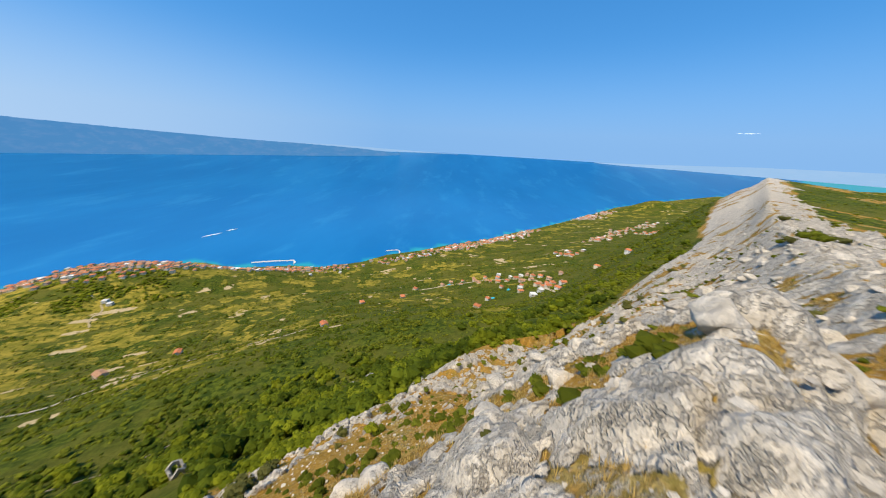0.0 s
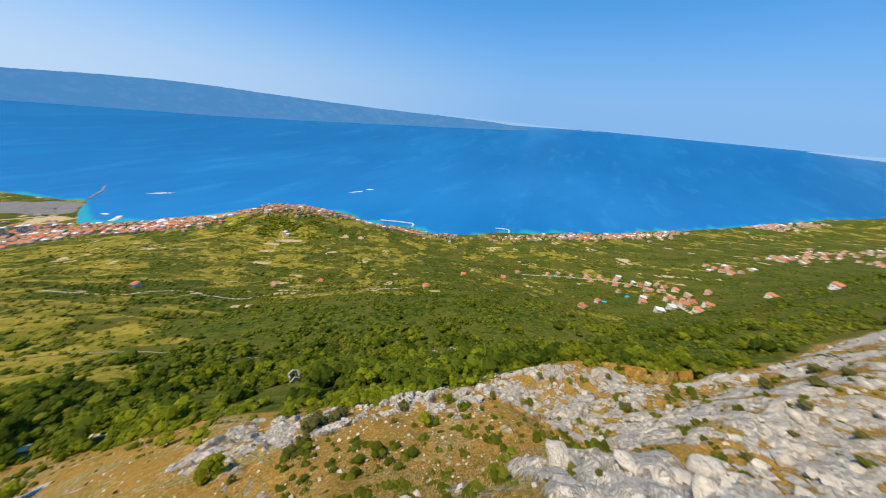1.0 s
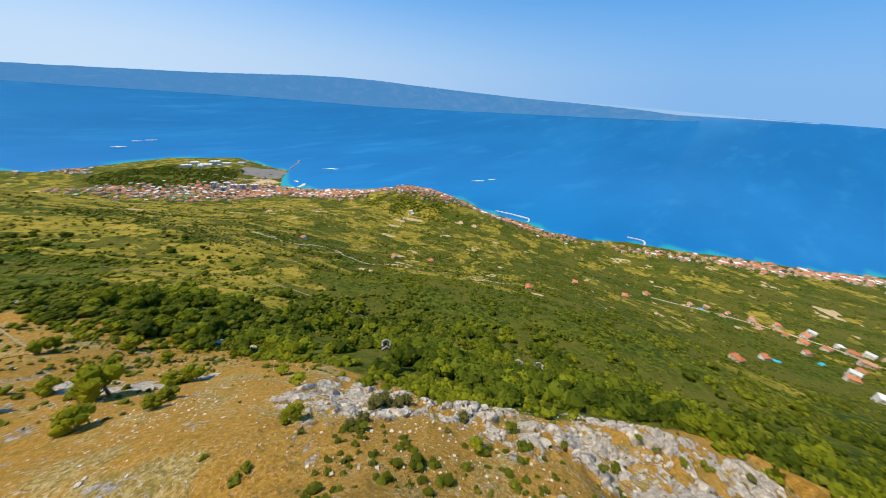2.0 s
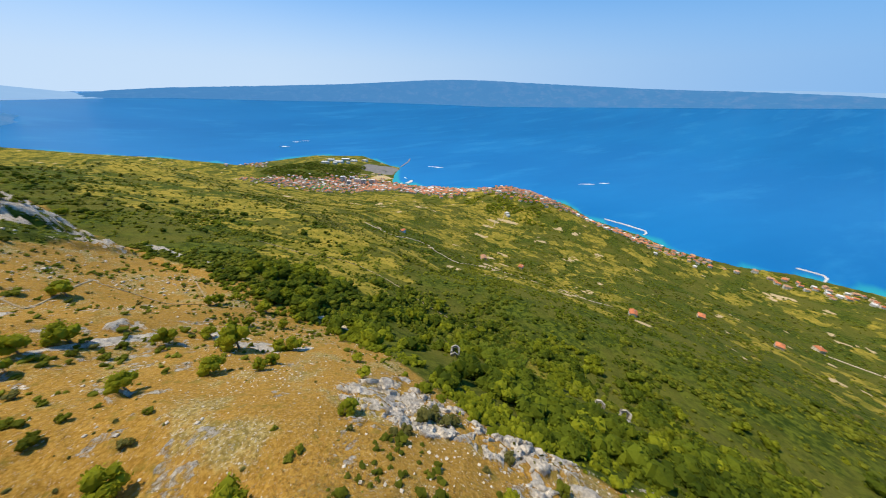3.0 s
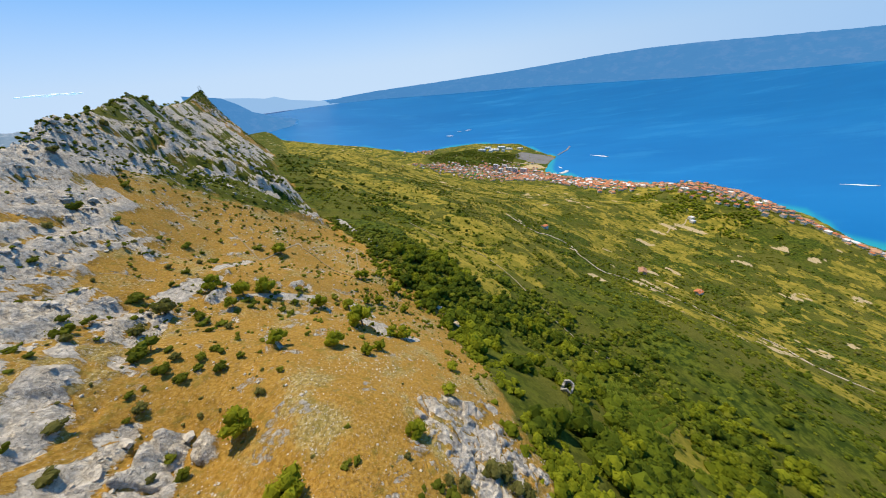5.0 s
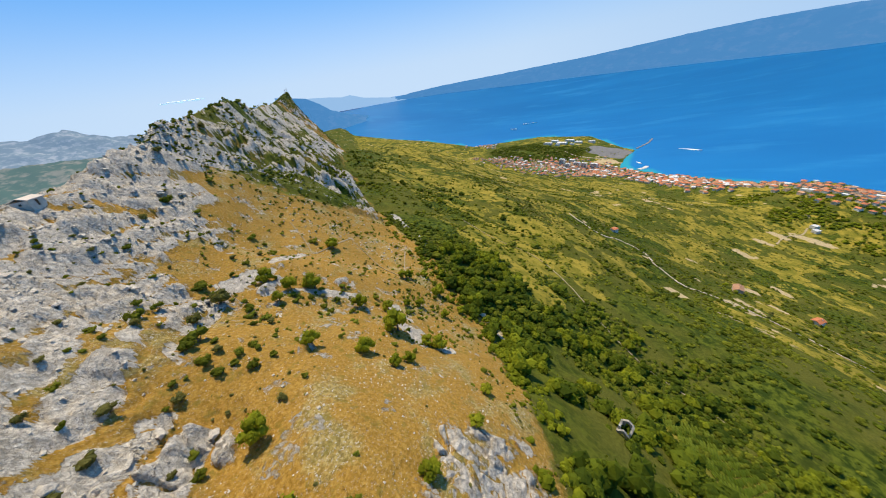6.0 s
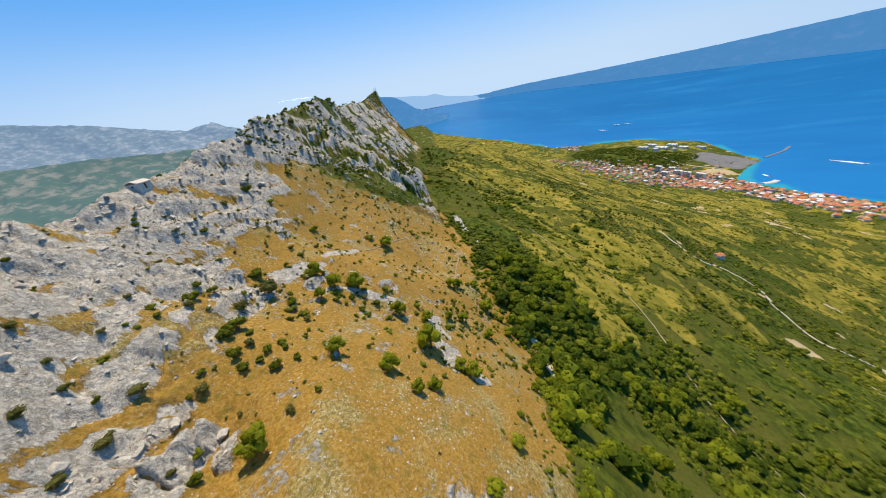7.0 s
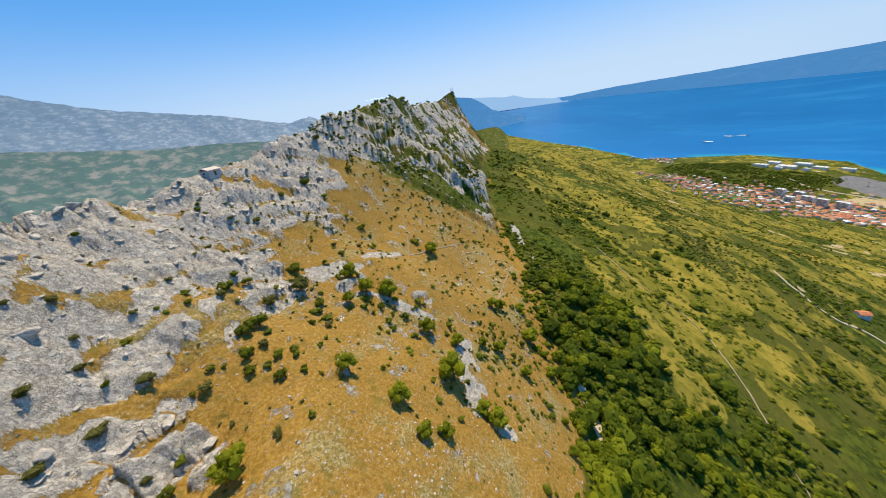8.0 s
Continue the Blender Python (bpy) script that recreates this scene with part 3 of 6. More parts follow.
def range_of_hills(name, mat, skyline, foot, near, deep, rough, seed, label, afloat=True):
    """Far land as a folded slope: skyline and foot as (bearing, elevation) in degrees, left positive, near and deep in metres."""
    sk, ft = np.array(skyline, float), np.array(foot, float)
    cols, rows = 360, 30
    az = np.linspace(sk[0, 0], sk[-1, 0], cols)
    t = np.linspace(0, 1, rows)
    T, A = np.meshgrid(t, az, indexing="ij")
    top = np.interp(A, sk[:, 0], sk[:, 1])
    low = np.interp(A, ft[:, 0], ft[:, 1])
    k = np.tan(np.radians(-low))
    d = near + deep * T if not afloat else (k - np.sqrt(np.maximum(k * k - 4 * 460 / 1.5e7, 0))) * 7.5e6 + deep * T
    n = fbm(A * 60, T * 260, 90, 5, seed, .55)
    el = low + (top - low) * (T ** .8) + n * rough * (T * (1 - T)) * 4 + fbm(A * 60, T * 0, 26, 3, seed + 3) * rough * .16 * T
    rad = np.radians(A)
    z = EYE_MID[2] + np.tan(np.radians(el)) * d
    p = draw_in(np.stack([EYE_MID[0] - np.sin(rad) * d, EYE_MID[1] + np.cos(rad) * d, z], -1).reshape(-1, 3))
    return tagged(sheet(name, p, rows, cols, mat, False), label, "backdrop", kind="structure")


ground()
sea()
# haze on the ranges below is painted into their materials
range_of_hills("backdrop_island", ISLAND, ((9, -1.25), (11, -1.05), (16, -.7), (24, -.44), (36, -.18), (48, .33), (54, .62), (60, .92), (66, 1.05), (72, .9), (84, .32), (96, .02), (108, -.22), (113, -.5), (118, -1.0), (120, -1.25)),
               ((9, -1.6), (12, -1.8), (24, -2.38), (36, -2.75), (48, -3.05), (60, -3.12), (72, -2.75), (84, -2.36), (96, -2.03), (108, -1.5), (120, -1.3)), 7200, 3200, .16, 81, "long wooded island across the channel, haze painted as blue glow")
range_of_hills("backdrop_far_island", FAR_HILLS, ((-2, -.7), (4, -.64), (11, -.5), (20, -.28), (28, -.3), (36, -.5)), ((-2, -.72), (4, -.8), (12, -1.0), (22, -1.15), (36, -1.2)), 14000, 4000, .04, 83, "low far island, haze painted as pale blue glow")
range_of_hills("backdrop_coast", FAR_HILLS, ((113, -1.2), (118, -.5), (121.4, .0), (122.3, .3), (123.6, .72), (125, .6), (127, .9), (130, 1.2), (140, 1.3)), ((113, -1.4), (140, -1.5)), 14000, 4000, .06, 84, "mountains far down the coast, painted pale for haze")
range_of_hills("backdrop_cape", ISLAND, ((119.4, -3.2), (121, -2.95), (124.7, -1.95), (127.3, -.95), (128.8, .2), (130.6, 1.3), (135, 2.0)), ((119.4, -3.35), (122, -3.75), (126, -4.2), (135, -4.8)), 5600, 1800, .14, 85, "wooded cape running out into the sea, haze painted as blue glow")
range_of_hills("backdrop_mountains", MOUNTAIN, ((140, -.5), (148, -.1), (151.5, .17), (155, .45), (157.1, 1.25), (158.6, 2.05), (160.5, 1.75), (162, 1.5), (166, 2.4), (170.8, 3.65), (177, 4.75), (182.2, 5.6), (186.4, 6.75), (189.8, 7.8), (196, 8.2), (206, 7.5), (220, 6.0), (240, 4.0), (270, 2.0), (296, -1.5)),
               ((140, -3), (160, -2.6), (180, -2.2), (190, -2.6), (210, -3), (296, -3)), 4300, 2600, .5, 86, "bare limestone mountain range behind a basin, both with painted haze", False)
range_of_hills("backdrop_basin", BASIN, ((140, -2.2), (155, -1.6), (165.5, -.7), (173, .1), (179, .4), (186, 1.4), (192, 2.4), (210, 2.2), (240, .5), (280, -4)), ((140, -9), (280, -12)), 1900, 2300, .5, 91, "inland basin with fields and stony rises, haze painted in", False)
range_of_hills("backdrop_bay", FAR_HILLS, ((-60, .25), (-52, .15), (-46, .05), (-40, -.2), (-33, -.5), (-26, -.66)), ((-60, -1.3), (-42, -1.1), (-30, -.9), (-26, -.75)), 12000, 6000, .05, 88, "low hills and suburbs across the far bay, painted pale for haze")

# ---- plants and stones ----


def leaf_material(name, dark, light, seed, shine=.06, through_leaf=(.36, .34, .02)):
    m, nt, bsdf = material(name)
    geo = nt.nodes.new("ShaderNodeNewGeometry")
    info = nt.nodes.new("ShaderNodeObjectInfo")
    v = calc(nt, "ADD", calc(nt, "MULTIPLY", geo.outputs["Random Per Island"], .55), calc(nt, "MULTIPLY", info.outputs["Random"], .35))
    v = calc(nt, "ADD", v, calc(nt, "MULTIPLY", calc(nt, "SUBTRACT", grain(nt, .03, 4, .6, seed), .5), 1.1))
    v = calc(nt, "ADD", v, calc(nt, "MULTIPLY", calc(nt, "SUBTRACT", grain(nt, 2.2, 4, .7, seed + 2), .5), .8))
    col = mixed(nt, step(nt, v, .05, .95), dark, light)
    nt.links.new(col, bsdf.inputs["Base Color"])
    bsdf.inputs["Roughness"].default_value = .7
    bsdf.inputs["Specular IOR Level"].default_value = shine
    bumped(nt, bsdf, grain(nt, 5.0, 4, .75, seed), .4, .2)
    # sun shining through the leaves
    thin = nt.nodes.new("ShaderNodeBsdfTranslucent")
    nt.links.new(mixed(nt, .35, col, through_leaf), thin.inputs["Color"])
    both = nt.nodes.new("ShaderNodeMixShader")
    both.inputs[0].default_value = .5
    nt.links.new(bsdf.outputs[0], both.inputs[1])
    nt.links.new(thin.outputs[0], both.inputs[2])
    nt.links.new(both.outputs[0], nt.nodes["Material Output"].inputs[0])
    return m


PINE = leaf_material("pine_needles", (.20, .22, .012), (.44, .45, .028), 3)
OAK = leaf_material("holm_oak_leaves", (.055, .085, .008), (.21, .255, .018), 5)
SCRUB = leaf_material("maquis_leaves", (.095, .115, .010), (.28, .30, .028), 7)
SAGE = leaf_material("grey_green_leaves", (.11, .112, .030), (.27, .25, .075), 9)
PINE_WOOD = leaf_material("mixed_wood_leaves", (.125, .155, .008), (.35, .375, .022), 11)
BARK = plain("grey_pine_bark", (.16, .12, .09), .9, .35, 6)


def stone_material():
    m, nt, bsdf = material("weathered_limestone")
    col, a, c = limestone(nt)
    nt.links.new(col, bsdf.inputs["Base Color"])
    bsdf.inputs["Roughness"].default_value = .9
    bsdf.inputs["Specular IOR Level"].default_value = .05
    bumped(nt, bsdf, calc(nt, "ADD", a, calc(nt, "MULTIPLY", c, .3)), .9, .4)
    return m


STONE = stone_material()


def part(name, bm, mat, parent=None, label="", smooth_faces=False):
    me = bpy.data.meshes.new(name)
    bm.normal_update()
    for f in bm.faces:
        f.smooth = smooth_faces
    bm.to_mesh(me)
    bm.free()
    me.materials.append(mat)
    ob = new(name, me)
    if parent:
        ob.parent = parent
    return tagged(ob, label)


def ball(bm, rnd, centre, radii, level=1, rough=.25):
    """A ragged lump of leaves or stone."""
    got = bmesh.ops.create_icosphere(bm, subdivisions=level, radius=1.0)
    for w in got["verts"]:
        k = 1 + rnd.uniform(-rough, rough)
        w.co = Vector((w.co.x * radii[0] * k, w.co.y * radii[1] * k, w.co.z * radii[2] * k)) + Vector(centre)
    return got["verts"]


def sprays(bm, rnd, centre, radii, count, size):
    """Small tilted tufts of leaves over a lump, which break its outline."""
    for _ in range(count):
        d = Vector((rnd.gauss(0, 1), rnd.gauss(0, 1), rnd.gauss(.15, 1))).normalized()
        p = Vector((d.x * radii[0], d.y * radii[1], d.z * radii[2])) * rnd.uniform(.86, 1.16) + Vector(centre)
        a = Vector((rnd.gauss(0, 1), rnd.gauss(0, 1), rnd.gauss(0, 1))).normalized()
        b = a.cross(d)
        if b.length < .1:
            continue
        b.normalize()
        s = size * rnd.uniform(.6, 1.4)
        q = [p + a * s, p + b * s * .7 + d * s * .4, p - a * s, p - b * s * .7 + d * s * .3]
        bm.faces.new([bm.verts.new(w) for w in q])


def limb(bm, a, b, ra, rb, sides=6):
    a, b = Vector(a), Vector(b)
    d = (b - a).normalized()
    s = d.orthogonal().normalized()
    t = d.cross(s)
    rings = []
    for p, r in ((a, ra), (b, rb)):
        rings.append([bm.verts.new(p + (s * math.cos(k) + t * math.sin(k)) * r) for k in (2 * math.pi * i / sides for i in range(sides))])
    for i in range(sides):
        bm.faces.new((rings[0][i], rings[0][(i + 1) % sides], rings[1][(i + 1) % sides], rings[1][i]))


def pine_tree(seed, flat):
    """A wind-shaped pine one metre wide: crooked trunk, limbs, a crown of ragged tufts."""
    rnd = random.Random(seed)
    root = new("pine_tree")
    high = .55 if flat else .42
    bm = bmesh.new()
    knee = (rnd.uniform(-.05, .05), rnd.uniform(-.05, .05), high * .55)
    top = (rnd.uniform(-.03, .03), rnd.uniform(-.03, .03), high)
    limb(bm, (0, 0, -.15), knee, .045, .035, 7)
    limb(bm, knee, top, .035, .022)
    lumps = []
    for i in range(7 if flat else 8):
        a = 2 * math.pi * i / 7 + rnd.uniform(-.3, .3)
        r = rnd.uniform(.16, .34)
        c = (top[0] + math.cos(a) * r, top[1] + math.sin(a) * r, top[2] + rnd.uniform(-.05, .12) * (.6 if flat else 1.9))
        limb(bm, knee if i % 2 else top, c, .016, .007, 5)
        lumps.append((c, rnd.uniform(.15, .22) if flat else rnd.uniform(.2, .28)))
    lumps.append(((top[0], top[1], top[2] + (.10 if flat else .24)), .24))
    part("trunk", bm, BARK, root, "crooked grey-brown trunk with bare limbs")
    bm = bmesh.new()
    for c, r in lumps:
        radii = (r, r, r * (.55 if flat else .85))
        ball(bm, rnd, c, [k * .88 for k in radii], 1, .22)
        sprays(bm, rnd, c, radii, 26, .045)
    part("crown", bm, PINE, root, "yellow-green needle crown")
    return tagged(root, "young yellow-green pine on the dry stony slope", "tree", "pines on the open slope")


def shrub(seed, mat, label):
    """A low bush one metre wide, of several ragged lobes on short stems."""
    rnd = random.Random(seed)
    root = new("shrub")
    bm = bmesh.new()
    lobes = []
    for i in range(6):
        a = 2 * math.pi * i / 6 + rnd.uniform(-.4, .4)
        r = rnd.uniform(.1, .3) if i else 0
        c = (math.cos(a) * r, math.sin(a) * r, rnd.uniform(.16, .36))
        limb(bm, (0, 0, -.1), c, .02, .008, 4)
        lobes.append((c, rnd.uniform(.14, .25)))
    part("stem", bm, BARK, root)
    bm = bmesh.new()
    for c, r in lobes:
        ball(bm, rnd, c, (r * .9, r * .9, r * .75), 1, .28)
        sprays(bm, rnd, c, (r, r, r * .85), 18, .05)
    part("foliage", bm, mat, root)
    return tagged(root, label, "shrub", "bushes on the open slope")


def on_land(x, y):
    return float(height(np.array([x]), np.array([y]))[0])


def stand(models, spots, seed, tall=(.85, 1.15)):
    """Copies of the models at spots of x, y and width."""
    rnd = random.Random(seed)
    for i, (x, y, w) in enumerate(spots):
        src = models[rnd.randrange(len(models))]
        s = Matrix.Diagonal((w, w, w * rnd.uniform(*tall), 1))
        ob = copy_thing(src, Matrix.Identity(4))
        ob.matrix_basis = pose(x, y, on_land(x, y), rnd.uniform(-5, 5), rnd.uniform(-5, 5), rnd.uniform(0, 360)) @ s


def drop_model(ob):
    for o in (*ob.children_recursive, ob):
        bpy.data.objects.remove(o)


PINES = ((-26.4, -11.4, 4.7), (-47.0, -19.8, 4.3), (-52.2, -10.2, 4.7), (-51.6, -1.9, 3.2), (-55.0, -0.9, 3.4), (-67.0, -10.7, 7.5), (-67.3, -1.9, 3.8), (-68.2, 1.5, 4.8),
         (-64.4, -50.6, 5.4), (-70.2, -40.1, 5.7), (-65.0, -43.3, 4.5), (-58.4, -40.7, 3.2), (-72.0, -26.0, 4.7), (-103.8, -28.3, 3.9), (-106.5, -26.5, 4.4), (-105.8, -61.6, 6.1),
         (-90.9, -5.5, 3.6), (-85.5, -17.4, 3.2), (-89.1, -14.4, 4.0), (-106.2, -13.5, 6.3), (-100.6, -2.4, 3.8), (-110.0, -5.1, 3.7), (-77.5, -20.0, 4.1), (-124.9, -9.1, 4.6),
         (-125.7, -19.4, 4.4), (-116.8, -24.5, 4.2), (-30.8, 15.3, 3.7), (-18.7, 2.6, 4.7))
UMBRELLA_PINES = ((-43.9, 18.7, 4.0), (-56.9, 17.8, 4.0), (-9.6, 34.1, 2.9))
BUSHES_EAST = ((-35.3, -26.4, 2.2), (-40.8, -27.9, 2.4), (-40.1, -22.4, 2.0), (-45.1, -27.6, 1.8), (-42.4, -20.2, 1.2), (-37.6, -12.0, 1.7), (-36.3, -31.6, 2.6), (-32.4, -11.8, 1.4),
               (-27.7, -19.8, 1.3), (-21.3, -18.1, 2.2), (-18.1, -16.8, 1.8), (-19.5, -14.6, 2.3), (-24.6, -27.4, 1.4), (-29.6, -30.0, 1.3), (-36.8, -37.7, 5.5), (-41.5, -45.8, 4.3),
               (-39.4, -50.6, 3.1), (-37.7, -52.8, 2.8), (-35.4, -49.1, 4.0), (-51.2, -57.5, 4.4), (-49.7, -48.5, 6.3), (-51.7, -42.5, 3.7), (-84.7, -78.8, 3.8), (-98.5, -80.1, 2.6),
               (-103.1, -69.0, 5.2), (-64.4, -32.3, 2.9), (-65.3, -36.9, 2.3), (-113.6, -18.7, 4.0), (-70.2, -15.9, 3.1), (-139.8, -51.0, 3.0), (-143.3, -70.3, 3.2), (-113.6, -26.3, 2.8),
               (-106.8, -86.8, 2.2), (-82.0, -67.7, 3.2), (-67.5, -61.4, 2.7), (-23.5, 8.8, 1.6), (-24.3, 23.5, 3.2), (-28.8, 29.8, 4.3), (-26.6, 33.5, 3.6), (-25.9, 15.2, 1.6),
               (-37.6, -28.0, 2.6), (-36.7, -23.3, 3.0), (-33.4, -30.9, 3.5), (-32.9, -26.7, 3.2), (-32.5, -12.6, 2.1), (-26.2, -27.0, 3.1), (-27.8, -30.5, 1.9), (-34.8, -36.6, 4.1),
               (-51.7, -57.9, 4.6))
BUSHES_CREST = ((-12.5, -26.9, 2.9), (-15.7, -40.4, 2.1), (-13.0, -37.4, 1.7), (-11.6, -19.6, 3.3), (-15.5, -23.9, 3.5), (-20.8, -30.5, 3.7), (-27.4, -50.3, 2.4), (-19.9, -36.9, 2.3),
                (-15.7, -32.3, 2.2), (-50.0, -73.9, 2.9), (-44.0, -72.4, 2.3), (-37.7, -74.0, 2.2), (-61.8, -85.1, 3.7), (-77.0, -87.8, 3.7), (-16.0, -36.2, 1.7), (-21.7, -41.9, 1.9),
                (-28.9, -47.2, 2.7), (-36.0, -63.4, 2.7), (-72.5, -91.7, 5.0), (-99.3, -108.5, 5.1), (-90.9, -114.5, 4.8), (-135.8, -149.5, 5.8))
BUSHES_WEST = ((-24.2, 21.3, 2.6), (-28.2, 27.6, 4.7), (-26.6, 31.5, 3.3), (-16.9, 39.6, 3.3), (-2.5, 32.2, 2.1), (6.0, 58.7, 2.8), (-5.2, 40.1, 3.2), (-9.9, 44.3, 3.6), (-16.0, 24.2, 1.1),
               (-22.6, 7.8, 1.9), (-28.4, 5.2, 1.2), (-7.8, 29.4, 1.9), (-0.0, 34.6, 1.7), (-1.9, 47.1, 1.7), (10.3, 71.3, 2.7), (18.5, 77.2, 2.9), (25.3, 82.7, 2.6), (6.8, 70.3, 2.0),
               (-15.2, 33.3, 1.7), (0.4, 32.5, 2.0), (3.5, 30.3, 1.8), (4.2, 53.2, 2.2), (23.9, 61.7, 4.2), (28.2, 59.5, 2.7), (43.6, 82.2, 3.9), (54.4, 82.6, 4.6), (41.2, 56.5, 2.6),
               (71.5, 98.7, 6.0), (63.3, 81.9, 4.0), (40.9, 85.2, 3.2), (6.9, 22.0, 1.0), (7.4, 19.5, 0.7), (27.4, 39.6, 1.9), (11.3, 19.7, 0.7), (34.2, 39.5, 1.7), (18.0, 48.3, 2.0),
               (9.8, 22.3, 0.6), (11.2, 51.2, 1.8), (34.3, 46.4, 1.6))
BUSHES_BROW = ((41.7, 40.6, 5.8), (48.4, 66.6, 4.3), (39.7, 56.5, 2.7), (36.1, 24.7, 2.5), (75.3, 60.9, 4.9), (74.4, 56.9, 5.9), (87.3, 62.4, 5.4), (24.4, 68.1, 4.2), (54.5, 106.5, 5.3),
               (24.7, 45.0, 2.7), (15.0, 72.8, 2.7), (111.2, 130.8, 6.1), (112.8, 126.2, 5.5), (32.2, 18.4, 2.1), (55.0, 56.8, 3.8), (39.5, 46.9, 2.6), (100.5, 82.6, 4.4), (98.5, 83.6, 4.9),
               (55.7, 61.2, 2.6))


def slope_plants():
    round_pines = [pine_tree(11 + i, False) for i in range(3)]
    flat_pines = [pine_tree(31 + i, True) for i in range(3)]
    green = [shrub(51 + i, SCRUB, "low dark green bush in dry grass") for i in range(3)]
    grey = [shrub(61 + i, SAGE, "grey-green bush rooted among limestone rocks") for i in range(3)]
    stand(round_pines, PINES, 1, (1.0, 1.3))
    stand(flat_pines, UMBRELLA_PINES, 2, (.9, 1.15))
    stand(green + grey[:1], BUSHES_EAST, 3, (.8, 1.2))
    stand(grey + green, BUSHES_CREST, 4, (.7, 1.1))
    stand(green + grey, BUSHES_WEST, 5, (.6, .95))
    stand(green + grey, BUSHES_BROW, 6, (.5, .8))
    # smaller bushes scattered over the rocks and the far slope
    rnd = random.Random(8)
    spots = []
    while len(spots) < 210:
        i = rnd.random()
        along_k = rnd.uniform(2, len(CREST) - 9)
        a, b = CREST[int(along_k)], CREST[int(along_k) + 1]
        f = along_k - int(along_k)
        x, y = a[0] + f * (b[0] - a[0]), a[1] + f * (b[1] - a[1])
        dx, dy = b[0] - a[0], b[1] - a[1]
        k = math.hypot(dx, dy)
        off = rnd.uniform(3, 70)
        x, y = x - dy / k * off, y + dx / k * off
        if float(along(np.array([x]), np.array([y]), EDGE)[0][0]) < -4 and math.hypot(x + 20, y - 20) > 60 and x < 0:
            spots.append((x, y, rnd.choice((.8, 1.0, 1.3, 1.6, 2.1, 2.7))))
    stand(green + grey, spots, 9, (.7, 1.2))
    for m in (*round_pines, *flat_pines, *green, *grey):
        drop_model(m)


def lumps_mesh(name, mat, x, y, z, w, tall, seed, shapes, smooth_faces=False, facing=None):
    """Many ragged lumps as one mesh: each takes one of the given shapes, turned, sized and set at its place."""
    rs = np.random.RandomState(seed)
    x, y, z = draw_in(np.stack([x, y, z], -1)).T
    pick = rs.randint(0, len(shapes), len(x))
    turn = rs.uniform(0, 2 * np.pi, len(x)) if facing is None else facing + rs.normal(0, .3, len(x))
    co, tri, base = [], [], 0
    for k, (sv, sf) in enumerate(shapes):
        sel = np.nonzero(pick == k)[0]
        if not len(sel):
            continue
        c, s = np.cos(turn[sel])[:, None], np.sin(turn[sel])[:, None]
        px = (sv[None, :, 0] * c - sv[None, :, 1] * s) * w[sel][:, None] + x[sel][:, None]
        py = (sv[None, :, 0] * s + sv[None, :, 1] * c) * w[sel][:, None] + y[sel][:, None]
        pz = sv[None, :, 2] * (w * tall)[sel][:, None] + z[sel][:, None]
        p = np.stack([px, py, pz], -1).reshape(-1, 3)
        f = (sf[None] + (np.arange(len(sel)) * len(sv))[:, None, None]).reshape(-1, 3) + base
        base += len(p)
        co.append(p)
        tri.append(f)
    co, tri = np.concatenate(co), np.concatenate(tri)
    me = bpy.data.meshes.new(name)
    me.vertices.add(len(co))
    me.vertices.foreach_set("co", co.astype(np.float32).ravel())
    me.loops.add(tri.size)
    me.loops.foreach_set("vertex_index", tri.astype(np.int32).ravel())
    me.polygons.add(len(tri))
    me.polygons.foreach_set("loop_start", np.arange(0, tri.size, 3, dtype=np.int32))
    me.polygons.foreach_set("use_smooth", np.full(len(tri), smooth_faces))
    me.materials.append(mat)
    me.update(calc_edges=True)
    return new(name, me)


def shape_of(build):
    bm = bmesh.new()
    build(bm)
    bmesh.ops.triangulate(bm, faces=bm.faces)
    bm.verts.index_update()
    v = np.array([w.co[:] for w in bm.verts])
    f = np.array([[w.index for w in q.verts] for q in bm.faces])
    bm.free()
    return v, f


def clump_shapes(seed, lobes, leaves, level=1):
    rnd = random.Random(seed)

    def build(bm):
        for i in range(lobes):
            a = rnd.uniform(0, 6.28)
            r = rnd.uniform(.12, .36) if i else 0
            k = rnd.uniform(.2, .34)
            c = (math.cos(a) * r, math.sin(a) * r, rnd.uniform(.2, .5))
            ball(bm, rnd, c, (k, k, k * .85), level, .25)
            if leaves:
                sprays(bm, rnd, c, (k, k, k * .9), leaves, .09 if leaves < 10 else .065)
    return shape_of(build)


# long halls on the headland: x, y, turn, length, width
HALLS = np.array(((-1985, 30, 65, 46, 24), (-2000, 110, 65, 60, 30), (-2010, 205, 60, 42, 20), (-2060, 70, 65, 40, 24), (-2040, 280, 55, 40, 20), (-1960, 85, 62, 24, 15), (-1965, 165, 62, 22, 14), (-2080, 160, 62, 50, 26)), float)


